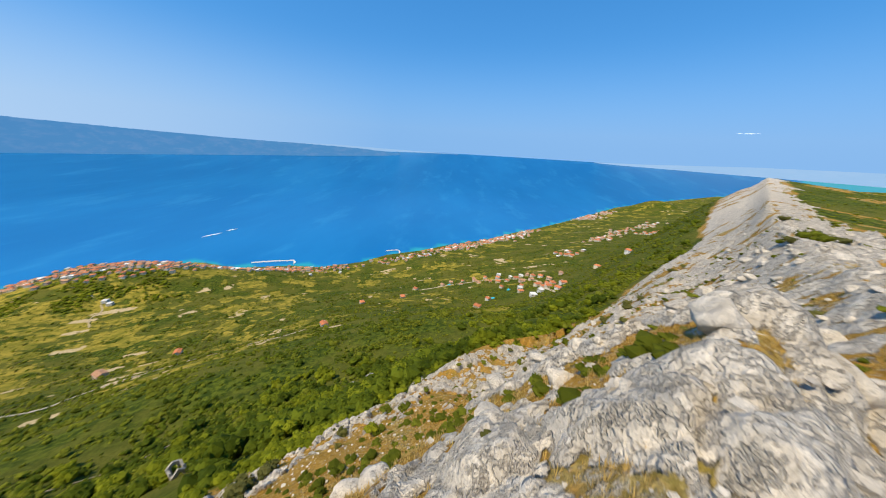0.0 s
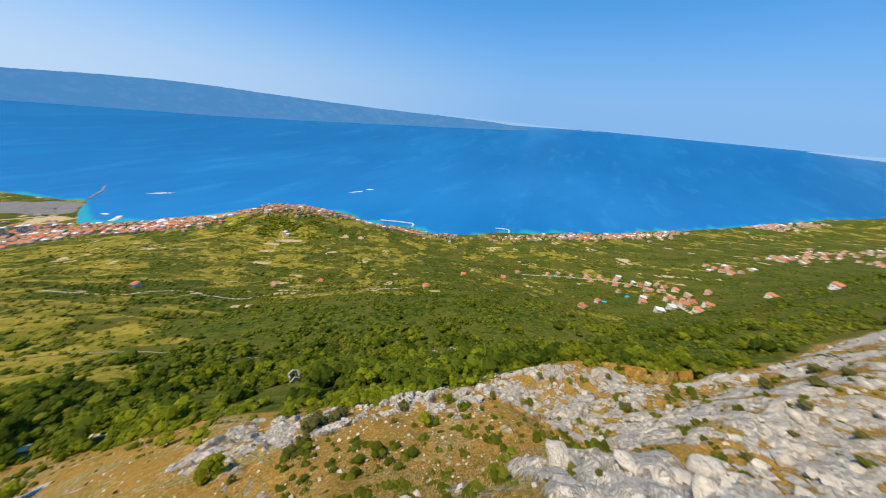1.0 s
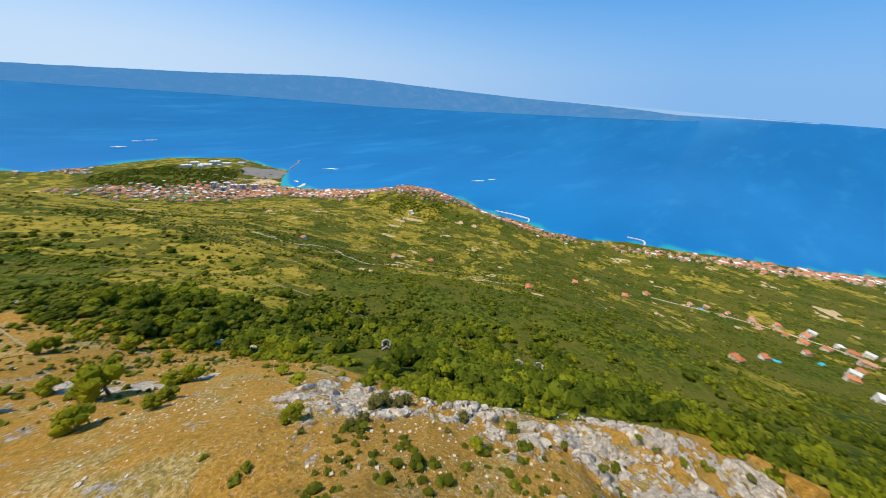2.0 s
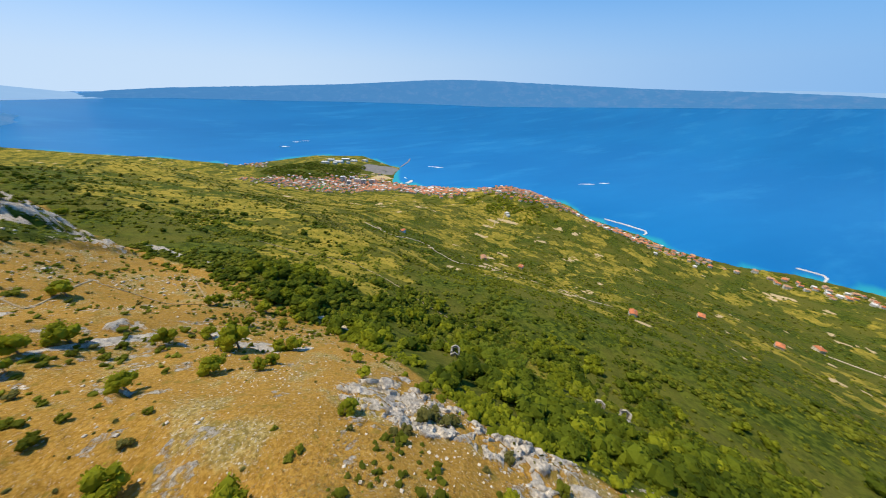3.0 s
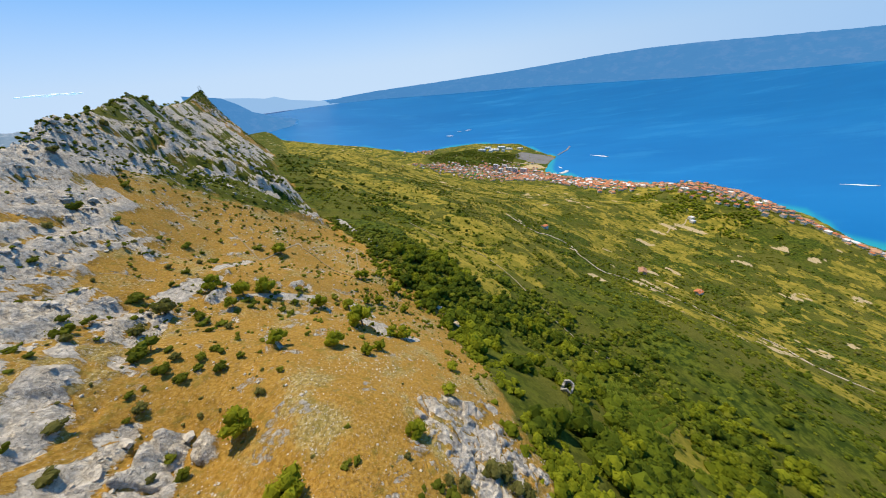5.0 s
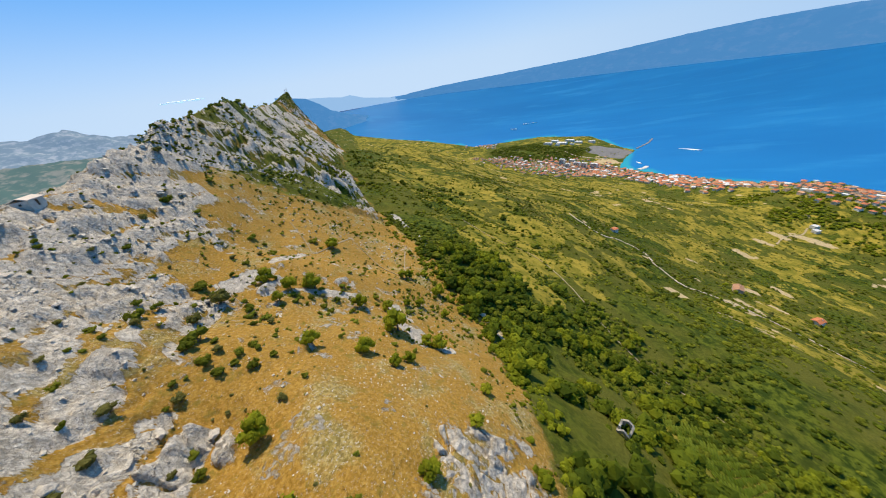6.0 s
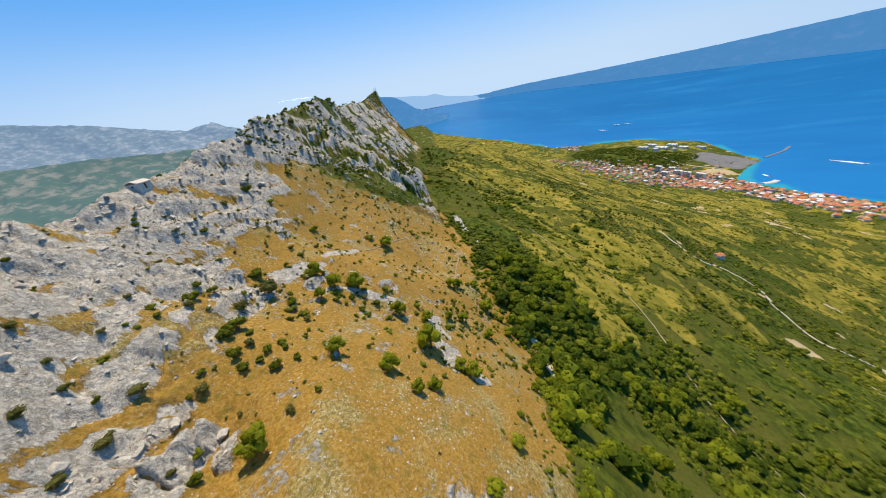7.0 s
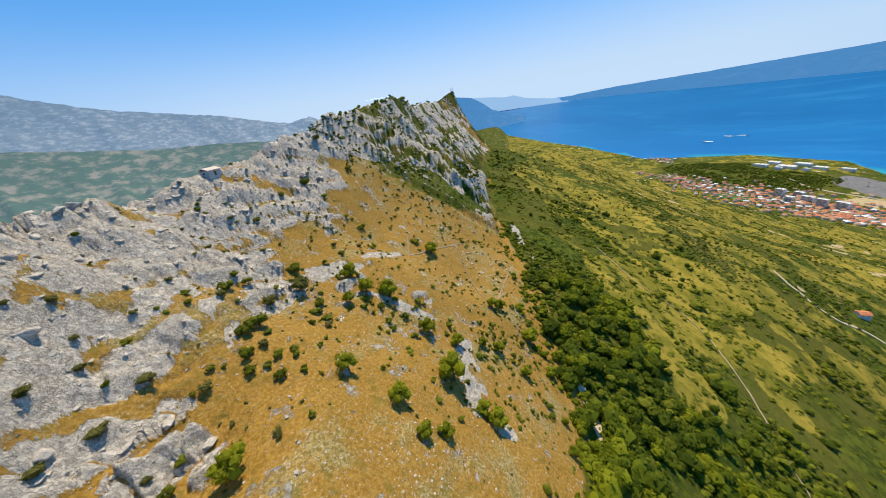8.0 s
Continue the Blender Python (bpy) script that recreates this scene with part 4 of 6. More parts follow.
def woods():
    """Woods and maquis below the open slope, thick along its foot, thinning to hedges, groves and lone bushes."""
    rs = np.random.RandomState(77)
    # tall trees along the foot of the slope
    n = 5200
    k = rs.uniform(3.2, len(EDGE) - 2.2, n)
    i = k.astype(int)
    f = (k - i)[:, None]
    p = EDGE[i] * (1 - f) + EDGE[i + 1] * f
    d = EDGE[i + 1] - EDGE[i]
    d = d / np.linalg.norm(d, axis=1, keepdims=True)
    off = rs.uniform(0, 1, n) ** 1.3 * 130 + 2
    x, y = p[:, 0] - d[:, 1] * off + rs.normal(0, 5, n), p[:, 1] + d[:, 0] * off + rs.normal(0, 5, n)
    e = along(x, y, EDGE)[0]
    thick = fbm(x, y, 45, 3, 91)
    meadow = cover(x, y)[1]
    dense = np.clip(.62 - off / 150 + thick * 1.5, 0, 1)
    keep = (e > 1.5) & (rs.uniform(0, 1, n) < dense) & (meadow < .45) & (cover(x, y)[3] < .4)
    x, y, off = x[keep], y[keep], off[keep]
    w = 2.0 + 7 * rs.uniform(0, 1, len(x)) ** 1.8
    near = np.hypot(x + 15, y - 20) < 330
    fine = [clump_shapes(200 + s, 6, 15) for s in range(6)]
    coarse = [clump_shapes(220 + s, 4, 5) for s in range(6)]
    z = height(x, y)
    light = rs.uniform(0, 1, len(x)) + .8 * fbm(x, y, 26, 2, 99) > .42
    for name, mask, shapes, mat, seed in (("near_woods", near & ~light, fine, OAK, 1), ("near_pine_wood", near & light, fine, PINE_WOOD, 3), ("far_woods", ~near, coarse, OAK, 2)):
        ob = lumps_mesh(name, mat, x[mask], y[mask], z[mask] - .3, w[mask], rs.uniform(.75, 1.15, mask.sum()), seed, shapes)
        tagged(ob, "dense dark green oak and pine wood below the slope", "woodland", kind="stuff")
    # maquis everywhere below, sparser with distance
    n = 135000
    a = rs.uniform(np.radians(40), np.radians(250), n)
    r = 90 * (1900 / 90) ** (rs.uniform(0, 1, n) ** .8)
    x, y = EYE_MID[0] + r * np.cos(a), EYE_MID[1] + r * np.sin(a)
    e = along(x, y, EDGE)[0]
    dc = -along(x, y, SHORE)[0]
    sc, me_, ba, ro = cover(x, y)
    hedge = np.abs(np.sin((e + 14 * fbm(x, y, 80, 2, 95)) / 15.0)) < .3
    dense = (.10 + 1.7 * np.clip(fbm(x, y, 30, 4, 92, .6) + .08, 0, 1)) * (1 - .9 * me_) * (1 - ba) + .25 * hedge * me_ + .10 * me_
    keep = (e > 4) & (dc > 30) & (rs.uniform(0, 1, n) < dense * np.where(r < 320, .8, 1.25))
    x, y, r = x[keep], y[keep], r[keep]
    w = np.clip(rs.lognormal(.62, .5, len(x)), .9, 7.5) + np.clip(r / 600, 0, 1.8)
    z = height(x, y)
    kind = rs.uniform(0, 1, len(x)) + .5 * fbm(x, y, 120, 2, 96)
    fine = [clump_shapes(240 + s, 3, 4) for s in range(6)]
    coarse = [clump_shapes(260 + s, 2, 0) for s in range(6)]
    for name, mask, shapes, mat, label in (
            ("near_maquis", (r < 320) & (kind < .62), fine, SCRUB, "green maquis bushes below the ridge"),
            ("near_oak_bushes", (r < 320) & (kind >= .62), fine, OAK, "dark holm oak bushes below the ridge"),
            ("maquis", (r >= 320) & (kind < .62), coarse, SCRUB, "green maquis covering the coastal slope"),
            ("groves", (r >= 320) & (kind >= .62) & (kind < .76), coarse, SAGE, "grey-green olive groves on the coastal slope"),
            ("oak_bushes", (r >= 320) & (kind >= .76), coarse, OAK, "dark oak bushes over the coastal slope")):
        ob = lumps_mesh(name, mat, x[mask], y[mask], z[mask] - .25, w[mask], rs.uniform(.5, .95, mask.sum()), 5, shapes)
        tagged(ob, label, "bushes", kind="stuff")
    # pine woods on the chapel hill and on the headland
    for name, hills, label in (("hill_pines", ((-790, 590, 180, 95, 25, 1300),), "bright green pines over a low hill by the shore"),
                               ("headland_pines", ((-1880, -60, 300, 150, 62, 3400), (-1870, 170, 100, 55, 55, 420)), "dark green pine wood on a low headland")):
        xs, ys = [], []
        for cx, cy, rx, ry, turn, count in hills:
            q, w_ = rs.uniform(0, 2 * np.pi, count), np.sqrt(rs.uniform(0, 1, count))
            c, s = math.cos(radians(turn)), math.sin(radians(turn))
            xs.append(cx + w_ * (rx * np.cos(q) * c - ry * np.sin(q) * s))
            ys.append(cy + w_ * (rx * np.cos(q) * s + ry * np.sin(q) * c))
        x, y = np.concatenate(xs), np.concatenate(ys)
        keep = (-along(x, y, SHORE)[0] > 12) & (fbm(x, y, 45, 3, 102) > (-.5 if name == "headland_pines" else -.1)) & (np.min(np.hypot(x[:, None] - HALLS[None, :, 0], y[:, None] - HALLS[None, :, 1]), axis=1) > 42)
        x, y = x[keep], y[keep]
        ob = lumps_mesh(name, PINE_WOOD if name == "hill_pines" else OAK, x, y, height(x, y) - .4, rs.uniform(5, 11, len(x)), rs.uniform(.6, .9, len(x)), 14, coarse)
        tagged(ob, label, "woodland", kind="stuff")
    # scrub on the level ground behind the crest
    n = 5000
    x, y = rs.uniform(0, 620, n), rs.uniform(-260, 560, n)
    v, u, zc, dc = lie(x, y)
    keep = (v < -9 - 6 * fbm(x, y, 20, 2, 97)) & (v > -330) & (u > 12) & (rs.uniform(0, 1, n) < .75)
    x, y = x[keep], y[keep]
    w = rs.uniform(1.2, 3.4, len(x))
    ob = lumps_mesh("plateau_scrub", SCRUB, x, y, height(x, y) - .2, w, rs.uniform(.4, .7, len(x)), 6, coarse)
    tagged(ob, "low green scrub on the level ground behind the crest", "bushes", kind="stuff")
    # small bushes in the clefts of the crest and the far face
    n = 17000
    k = rs.uniform(4, 23, n)
    i = k.astype(int)
    f = (k - i)[:, None]
    p = CREST[i] * (1 - f) + CREST[i + 1] * f
    d = CREST[i + 1] - CREST[i]
    d = d / np.hypot(d[:, 0], d[:, 1])[:, None]
    off = rs.uniform(-9, 95, n)
    x, y = p[:, 0] - d[:, 1] * off, p[:, 1] + d[:, 0] * off
    e = along(x, y, EDGE)[0]
    u = lie(x, y)[1]
    keep = (e < -6) & (np.hypot(x + 20, y - 20) > 50) & (rs.uniform(0, 1, n) < (.06 + .5 * np.clip(fbm(x, y, 25, 3, 94) + .1, 0, 1)) * (.45 + 2.2 * smooth(-120, -200, u)) * np.where(off < 0, 1.6, 1))
    x, y = x[keep], y[keep]
    ob = lumps_mesh("crest_scrub", SCRUB, x, y, height(x, y) - .2, rs.uniform(.6, 2.1, len(x)) * (1 + 1.1 * smooth(-120, -260, lie(x, y)[1])), rs.uniform(.6, 1.0, len(x)), 12, coarse)
    tagged(ob, "small green bushes in clefts of the rocky crest", "bushes", kind="stuff")
    # cushions of thorny scrub dotted over the dry grass
    n = 15000
    a, r = rs.uniform(0, 2 * np.pi, n), 8 + 330 * rs.uniform(0, 1, n) ** .8
    x, y = -60 + r * np.cos(a), -30 + r * np.sin(a)
    e = along(x, y, EDGE)[0]
    v = lie(x, y)[0]
    keep = (e < -1) & (v > -2) & (rs.uniform(0, 1, n) < .12 + .5 * np.clip(fbm(x, y, 18, 3, 101), 0, 1) + .3 * smooth(-14, -2, e))
    x, y = x[keep], y[keep]
    ob = lumps_mesh("cushion_scrub", SAGE, x, y, height(x, y) - .1, np.clip(rs.lognormal(-.6, .4, len(x)), .25, 1.2) * np.clip(np.hypot(x, y) / 90, 1, 1.8), rs.uniform(.5, .9, len(x)), 13, coarse)
    tagged(ob, "small grey-green cushions of thorny scrub in dry grass", "bushes", kind="stuff")
    # low bushes between the boulders of the brow
    n = 5600
    t, off = rs.uniform(0, 1, n) ** 1.2, rs.uniform(-14, 42, n)
    x, y = 4 + 130 * t - .7 * off, -8 + 118 * t + .7 * off
    e = along(x, y, EDGE)[0]
    keep = (e < 0) & (np.hypot(x, y) > 11) & (cover(x, y)[3] < .45) & (rs.uniform(0, 1, n) < .25 + .6 * np.clip(fbm(x, y, 9, 3, 103), 0, 1))
    x, y = x[keep], y[keep]
    ob = lumps_mesh("brow_scrub", SCRUB, x, y, height(x, y) - .1, np.clip(rs.lognormal(.1, .45, len(x)), .5, 2.6), rs.uniform(.4, .75, len(x)), 15, fine)
    tagged(ob, "low green bushes between the limestone blocks", "bushes", kind="stuff")
    # bushes and young trees crowding the rim of the open slope
    n = 1900
    k = rs.uniform(5, 19, n)
    i = k.astype(int)
    f = (k - i)[:, None]
    p = EDGE[i] * (1 - f) + EDGE[i + 1] * f
    d = EDGE[i + 1] - EDGE[i]
    d = d / np.linalg.norm(d, axis=1, keepdims=True)
    off = rs.normal(2, 3.5, n)
    x, y = p[:, 0] - d[:, 1] * off, p[:, 1] + d[:, 0] * off
    keep = (cover(x, y)[3] < .45) & (rs.uniform(0, 1, n) < .5 + fbm(x, y, 16, 3, 104))
    x, y = x[keep], y[keep]
    ob = lumps_mesh("rim_scrub", PINE_WOOD, x, y, height(x, y) - .2, 1.0 + 3 * rs.uniform(0, 1, len(x)) ** 2, rs.uniform(.6, 1.0, len(x)), 16, fine)
    tagged(ob, "yellow-green bushes along the rim of the dry slope", "bushes", kind="stuff")
    # bushes strewn over the long dry slope
    n = 5200
    k = rs.uniform(5.5, 24, n)
    i = k.astype(int)
    f = (k - i)[:, None]
    p = CREST[i] * (1 - f) + CREST[i + 1] * f
    d = CREST[i + 1] - CREST[i]
    d = d / np.hypot(d[:, 0], d[:, 1])[:, None]
    off = rs.uniform(10, 130, n)
    x, y = p[:, 0] - d[:, 1] * off, p[:, 1] + d[:, 0] * off
    e = along(x, y, EDGE)[0]
    keep = (e < -2) & (np.hypot(x + 10, y - 10) > 45) & (rs.uniform(0, 1, n) < .13 + .45 * np.clip(fbm(x, y, 22, 3, 105), 0, 1) + .35 * smooth(-30, -4, e))
    x, y = x[keep], y[keep]
    ob = lumps_mesh("slope_bushes", SCRUB, x, y, height(x, y) - .15, np.clip(rs.lognormal(.1, .45, len(x)), .5, 3), rs.uniform(.6, 1.0, len(x)), 18, fine)
    tagged(ob, "green bushes strewn over the dry stony slope", "bushes", kind="stuff")
    # orchard: rows of small round trees on pale earth
    gx, gy = np.meshgrid(np.arange(-42, 43, 7.0), np.arange(-21, 22, 7.0))
    c, s = math.cos(radians(20)), math.sin(radians(20))
    x, y = -364 + gx * c - gy * s, 20 + gx * s + gy * c
    x, y = x.ravel() + rs.uniform(-.8, .8, x.size), y.ravel() + rs.uniform(-.8, .8, y.size)
    ob = lumps_mesh("orchard_trees", SAGE, x, y, height(x, y) - .1, rs.uniform(2.4, 3.4, len(x)), rs.uniform(.7, .9, len(x)), 8, coarse)
    tagged(ob, "rows of small orchard trees on pale earth", "orchard", kind="stuff")


def boulder_shape(seed, level=3):
    rnd = random.Random(seed)
    bm = bmesh.new()
    bmesh.ops.create_icosphere(bm, subdivisions=level, radius=.5)
    off = Vector((seed * 3.1, seed * 1.7, 0))
    planes = [(Vector((rnd.gauss(0, 1), rnd.gauss(0, 1), rnd.gauss(.2, .7))).normalized(), rnd.uniform(.24, .42)) for _ in range(11)]
    for w in bm.verts:
        for nrm, d in planes:
            k = w.co.dot(nrm) - d
            if k > 0:
                w.co -= nrm * k * .88
        w.co += w.co.normalized() * (noise.noise(w.co * 4 + off) * .07 + noise.noise(w.co * 10 + off) * .035)
        w.co.z *= .72
    return bm


def boulders():
    """Loose limestone blocks along the brow, the nearest ones large."""
    models = []
    for i in range(7):
        ob = part("boulder", boulder_shape(300 + i), STONE, None, "", True)
        models.append(tagged(ob, "weathered pale grey limestone boulder in dry grass", "boulder", "boulders on the brow"))
    rnd = random.Random(14)
    done = []
    for _ in range(4000):
        if len(done) >= 300:
            break
        t = rnd.random()
        near = rnd.random() < .8
        if near:
            t = t ** 1.4
            x, y = 4 + 88 * t, -10 + 82 * t
            off = rnd.uniform(-9, 24)
        else:
            x, y = -12 + 14 * t, -90 + 80 * t
            off = rnd.uniform(-5, 16)
        x, y = x - .7 * off, y + .7 * off
        w = rnd.choice((.7, .9, 1.1, 1.4, 1.8, 2.3, 2.9))
        if any(math.hypot(x - a, y - b) < (w + c) * .42 for a, b, c in done):
            continue
        if math.hypot(x, y) < 8 and w > 1:
            continue
        done.append((x, y, w))
    xs, ys = np.array([d[0] for d in done]), np.array([d[1] for d in done])
    zs = height(xs, ys)
    for (x, y, w), z in zip(done, zs):
        src = models[rnd.randrange(7)]
        ob = copy_thing(src, Matrix.Identity(4))
        ob.matrix_basis = pose(x, y, z + w * .02, rnd.uniform(-14, 14), rnd.uniform(-14, 14), rnd.uniform(0, 360)) @ Matrix.Diagonal((w, w * rnd.uniform(.7, 1.2), w * rnd.uniform(.7, 1.05), 1))
    for m in models:
        bpy.data.objects.remove(m)


def stones_and_grass():
    rs = np.random.RandomState(5)
    shapes = []
    for s in range(6):
        def build(bm, s=s):
            rnd = random.Random(400 + s)
            got = bmesh.ops.create_cube(bm, size=1.0)
            for w in got["verts"]:
                w.co = Vector((w.co.x * rnd.uniform(.55, .95), w.co.y * rnd.uniform(.5, .9), w.co.z * rnd.uniform(.35, .7) + .1))
        shapes.append(shape_of(build))
    n = 95000
    a = rs.uniform(0, 2 * np.pi, n)
    r = 6 + 300 * rs.uniform(0, 1, n) ** .95
    x, y = -30 + r * np.cos(a), 5 + r * np.sin(a)
    v = lie(x, y)[0]
    e = along(x, y, EDGE)[0]
    patch = fbm(x, y, 16, 3, 98)
    keep = (v > -3) & (e < -1) & (rs.uniform(0, 1, n) < .05 + .55 * np.clip(patch, 0, 1))
    x, y = x[keep], y[keep]
    w = np.clip(rs.lognormal(-1.6, .5, len(x)), .1, .7) * np.clip(np.hypot(x + 20, y - 20) / 70, 1, 2)
    ob = lumps_mesh("loose_stones", STONE, x, y, height(x, y), w, rs.uniform(.6, 1.0, len(x)), 3, shapes)
    tagged(ob, "loose pale limestone stones strewn over dry grass", "stones", kind="stuff")
    # broken beds: slabs and blocks that stand out of the bare rock, most of them along the strike
    slabs = []
    for q in range(8):
        def build(bm, q=q):
            rnd = random.Random(500 + q)
            got = bmesh.ops.create_icosphere(bm, subdivisions=2, radius=.62)
            for w in got["verts"]:
                w.co.x *= 1.5
            cut = [(Vector((0, 0, 1)), .2 + .08 * rnd.random()), (Vector((0, 1, .25)).normalized(), .26), (Vector((0, -1, .1)).normalized(), .24), (Vector((1, .2, 0)).normalized(), .68), (Vector((-1, -.2, 0)).normalized(), .62),
                   (Vector((rnd.gauss(0, 1), rnd.gauss(0, 1), .5)).normalized(), .33), (Vector((rnd.gauss(0, 1), rnd.gauss(0, 1), .3)).normalized(), .3)]
            for w in got["verts"]:
                for nrm, d in cut:
                    k = w.co.dot(nrm) - d
                    if k > 0:
                        w.co -= nrm * k
                w.co += Vector((rnd.uniform(-1, 1), rnd.uniform(-1, 1), rnd.uniform(-1, 1))) * .025
            tip = Matrix.Rotation(radians(rnd.uniform(8, 30)), 3, "X")
            for w in got["verts"]:
                w.co = tip @ w.co
            bmesh.ops.dissolve_degenerate(bm, edges=bm.edges, dist=.02)
        slabs.append(shape_of(build))
    n = 4500
    k = rs.uniform(10, 26.2, n)
    i = k.astype(int)
    f = (k - i)[:, None]
    p = CREST[i] * (1 - f) + CREST[i + 1] * f
    d = CREST[i + 1] - CREST[i]
    d = d / np.hypot(d[:, 0], d[:, 1])[:, None]
    off = rs.uniform(-6, 1, n) + rs.uniform(0, 1, n) ** 1.3 * 62
    x, y = p[:, 0] - d[:, 1] * off, p[:, 1] + d[:, 0] * off
    v, u, zc, dc = lie(x, y)
    rk = rockiness(x, y, v, u, dc)
    dist = np.hypot(x + 5, y - 10)
    keep = (rk > .35) & (rs.uniform(0, 1, n) < .5 * rk) & (np.hypot(x, y) > 3)
    x, y, dist = x[keep], y[keep], dist[keep]
    w = np.clip(rs.lognormal(-.25, .5, len(x)), .35, 2.4) * np.clip(.45 + dist / 130, .5, 1.4)
    ob = lumps_mesh("broken_rock", STONE, x, y, height(x, y) - .06 * w, w, rs.uniform(.35, .65, len(x)), 7, slabs, False, np.full(len(x), radians(64)))
    tagged(ob, "broken slabs and blocks of pale grey limestone along the crest", "rocks", kind="stuff")
    # dry grass tufts on the brow
    dry = leaf_material("dry_golden_grass", (.52, .34, .09), (.82, .61, .24), 15, .1, (.62, .46, .16))

    def tuft(bm):
        rnd = random.Random(9)
        for _ in range(11):
            t = rnd.uniform(0, 6.28)
            d = Vector((math.cos(t), math.sin(t), 0))
            b = d * rnd.uniform(0, .25)
            side = Vector((-d.y, d.x, 0)) * .035
            tip = b + d * rnd.uniform(.1, .4) + Vector((0, 0, rnd.uniform(.5, 1.0)))
            bm.faces.new([bm.verts.new(b - side), bm.verts.new(b + side), bm.verts.new(tip)])
    n = 22000
    t = rs.uniform(0, 1, n)
    off = rs.uniform(-10, 34, n)
    x, y = 66 * t ** 1.3 - .7 * off + rs.normal(0, 3, n), -12 + 62 * t ** 1.3 + .7 * off + rs.normal(0, 3, n)
    v, u, zc, dc = lie(x, y)
    rk = rockiness(x, y, v, u, dc)
    keep = cover(x, y)[3] < .42
    x, y = x[keep], y[keep]
    ob = lumps_mesh("dry_grass", dry, x, y, height(x, y) - .05, rs.uniform(.3, .75, len(x)), rs.uniform(.5, .9, len(x)), 4, [shape_of(tuft)])
    tagged(ob, "tufts of dry golden grass between the rocks", "grass", kind="stuff")


slope_plants()
woods()
boulders()
stones_and_grass()

# ---- buildings, roads, harbours ----
WALLS = [plain("white_render_wall", (.72, .69, .63), .85, .15), plain("cream_render_wall", (.66, .57, .44), .85, .18), plain("pale_pink_render_wall", (.62, .47, .38), .85, .18)]
TILES = [plain("terracotta_roof_tiles", (.50, .17, .07), .8, .3, 2), plain("faded_roof_tiles", (.46, .25, .14), .85, .3, 2)]
FLAT = plain("pale_flat_roof", (.66, .64, .60), .85, .2)
GLASS = plain("dark_window_panes", (.05, .06, .07), .15, .3)
WOOD = plain("brown_door_wood", (.16, .08, .04), .7, .3)
CONCRETE = plain("pale_harbour_concrete", (.58, .55, .50), .9, .25)
GRAVEL = plain("pale_gravel_track", (.50, .41, .29), .95, .3, 3)
TRACK = plain("trodden_earth_track", (.36, .28, .165), .95, .35, 3)
RUBBLE = plain("old_rubble_masonry", (.38, .345, .29), .95, .35, 4)
EARTH = plain("brown_gravel_bank", (.27, .23, .18), .95, .3, .2)
FOAM = plain("white_sea_foam", (.80, .84, .86), .9, .1)
POOL = plain("turquoise_pool_water", (.05, .42, .55), .1, .15)
TURF = plain("bright_green_turf", (.10, .24, .03), .9, .25)
VINES = leaf_material("vine_leaves", (.10, .15, .012), (.22, .27, .03), 21)
STEEL = plain("galvanised_steel", (.45, .45, .46), .45, .15, 1, .6)


def slab(bm, x0, y0, z0, x1, y1, z1):
    v = [bm.verts.new(p) for p in ((x0, y0, z0), (x1, y0, z0), (x1, y1, z0), (x0, y1, z0), (x0, y0, z1), (x1, y0, z1), (x1, y1, z1), (x0, y1, z1))]
    for q in ((3, 2, 1, 0), (4, 5, 6, 7), (0, 1, 5, 4), (1, 2, 6, 5), (2, 3, 7, 6), (3, 0, 4, 7)):
        bm.faces.new([v[i] for i in q])


def prism(bm, half, deep, low, high):
    """A gable block across x, along y."""
    v = [bm.verts.new(p) for y in (-deep, deep) for p in ((-half, y, low), (half, y, low), (0, y, high))]
    for q in ((0, 1, 2), (5, 4, 3), (0, 3, 4, 1), (1, 4, 5, 2), (2, 5, 3, 0)):
        bm.faces.new([v[i] for i in q])


def hip(bm, half, deep, low, high, run):
    v = [bm.verts.new(p) for p in ((-half, -deep, low), (half, -deep, low), (half, deep, low), (-half, deep, low), (0, -deep + run, high), (0, deep - run, high))]
    for q in ((3, 2, 1, 0), (0, 1, 4), (1, 2, 5, 4), (2, 3, 5), (3, 0, 4, 5)):
        bm.faces.new([v[i] for i in q])


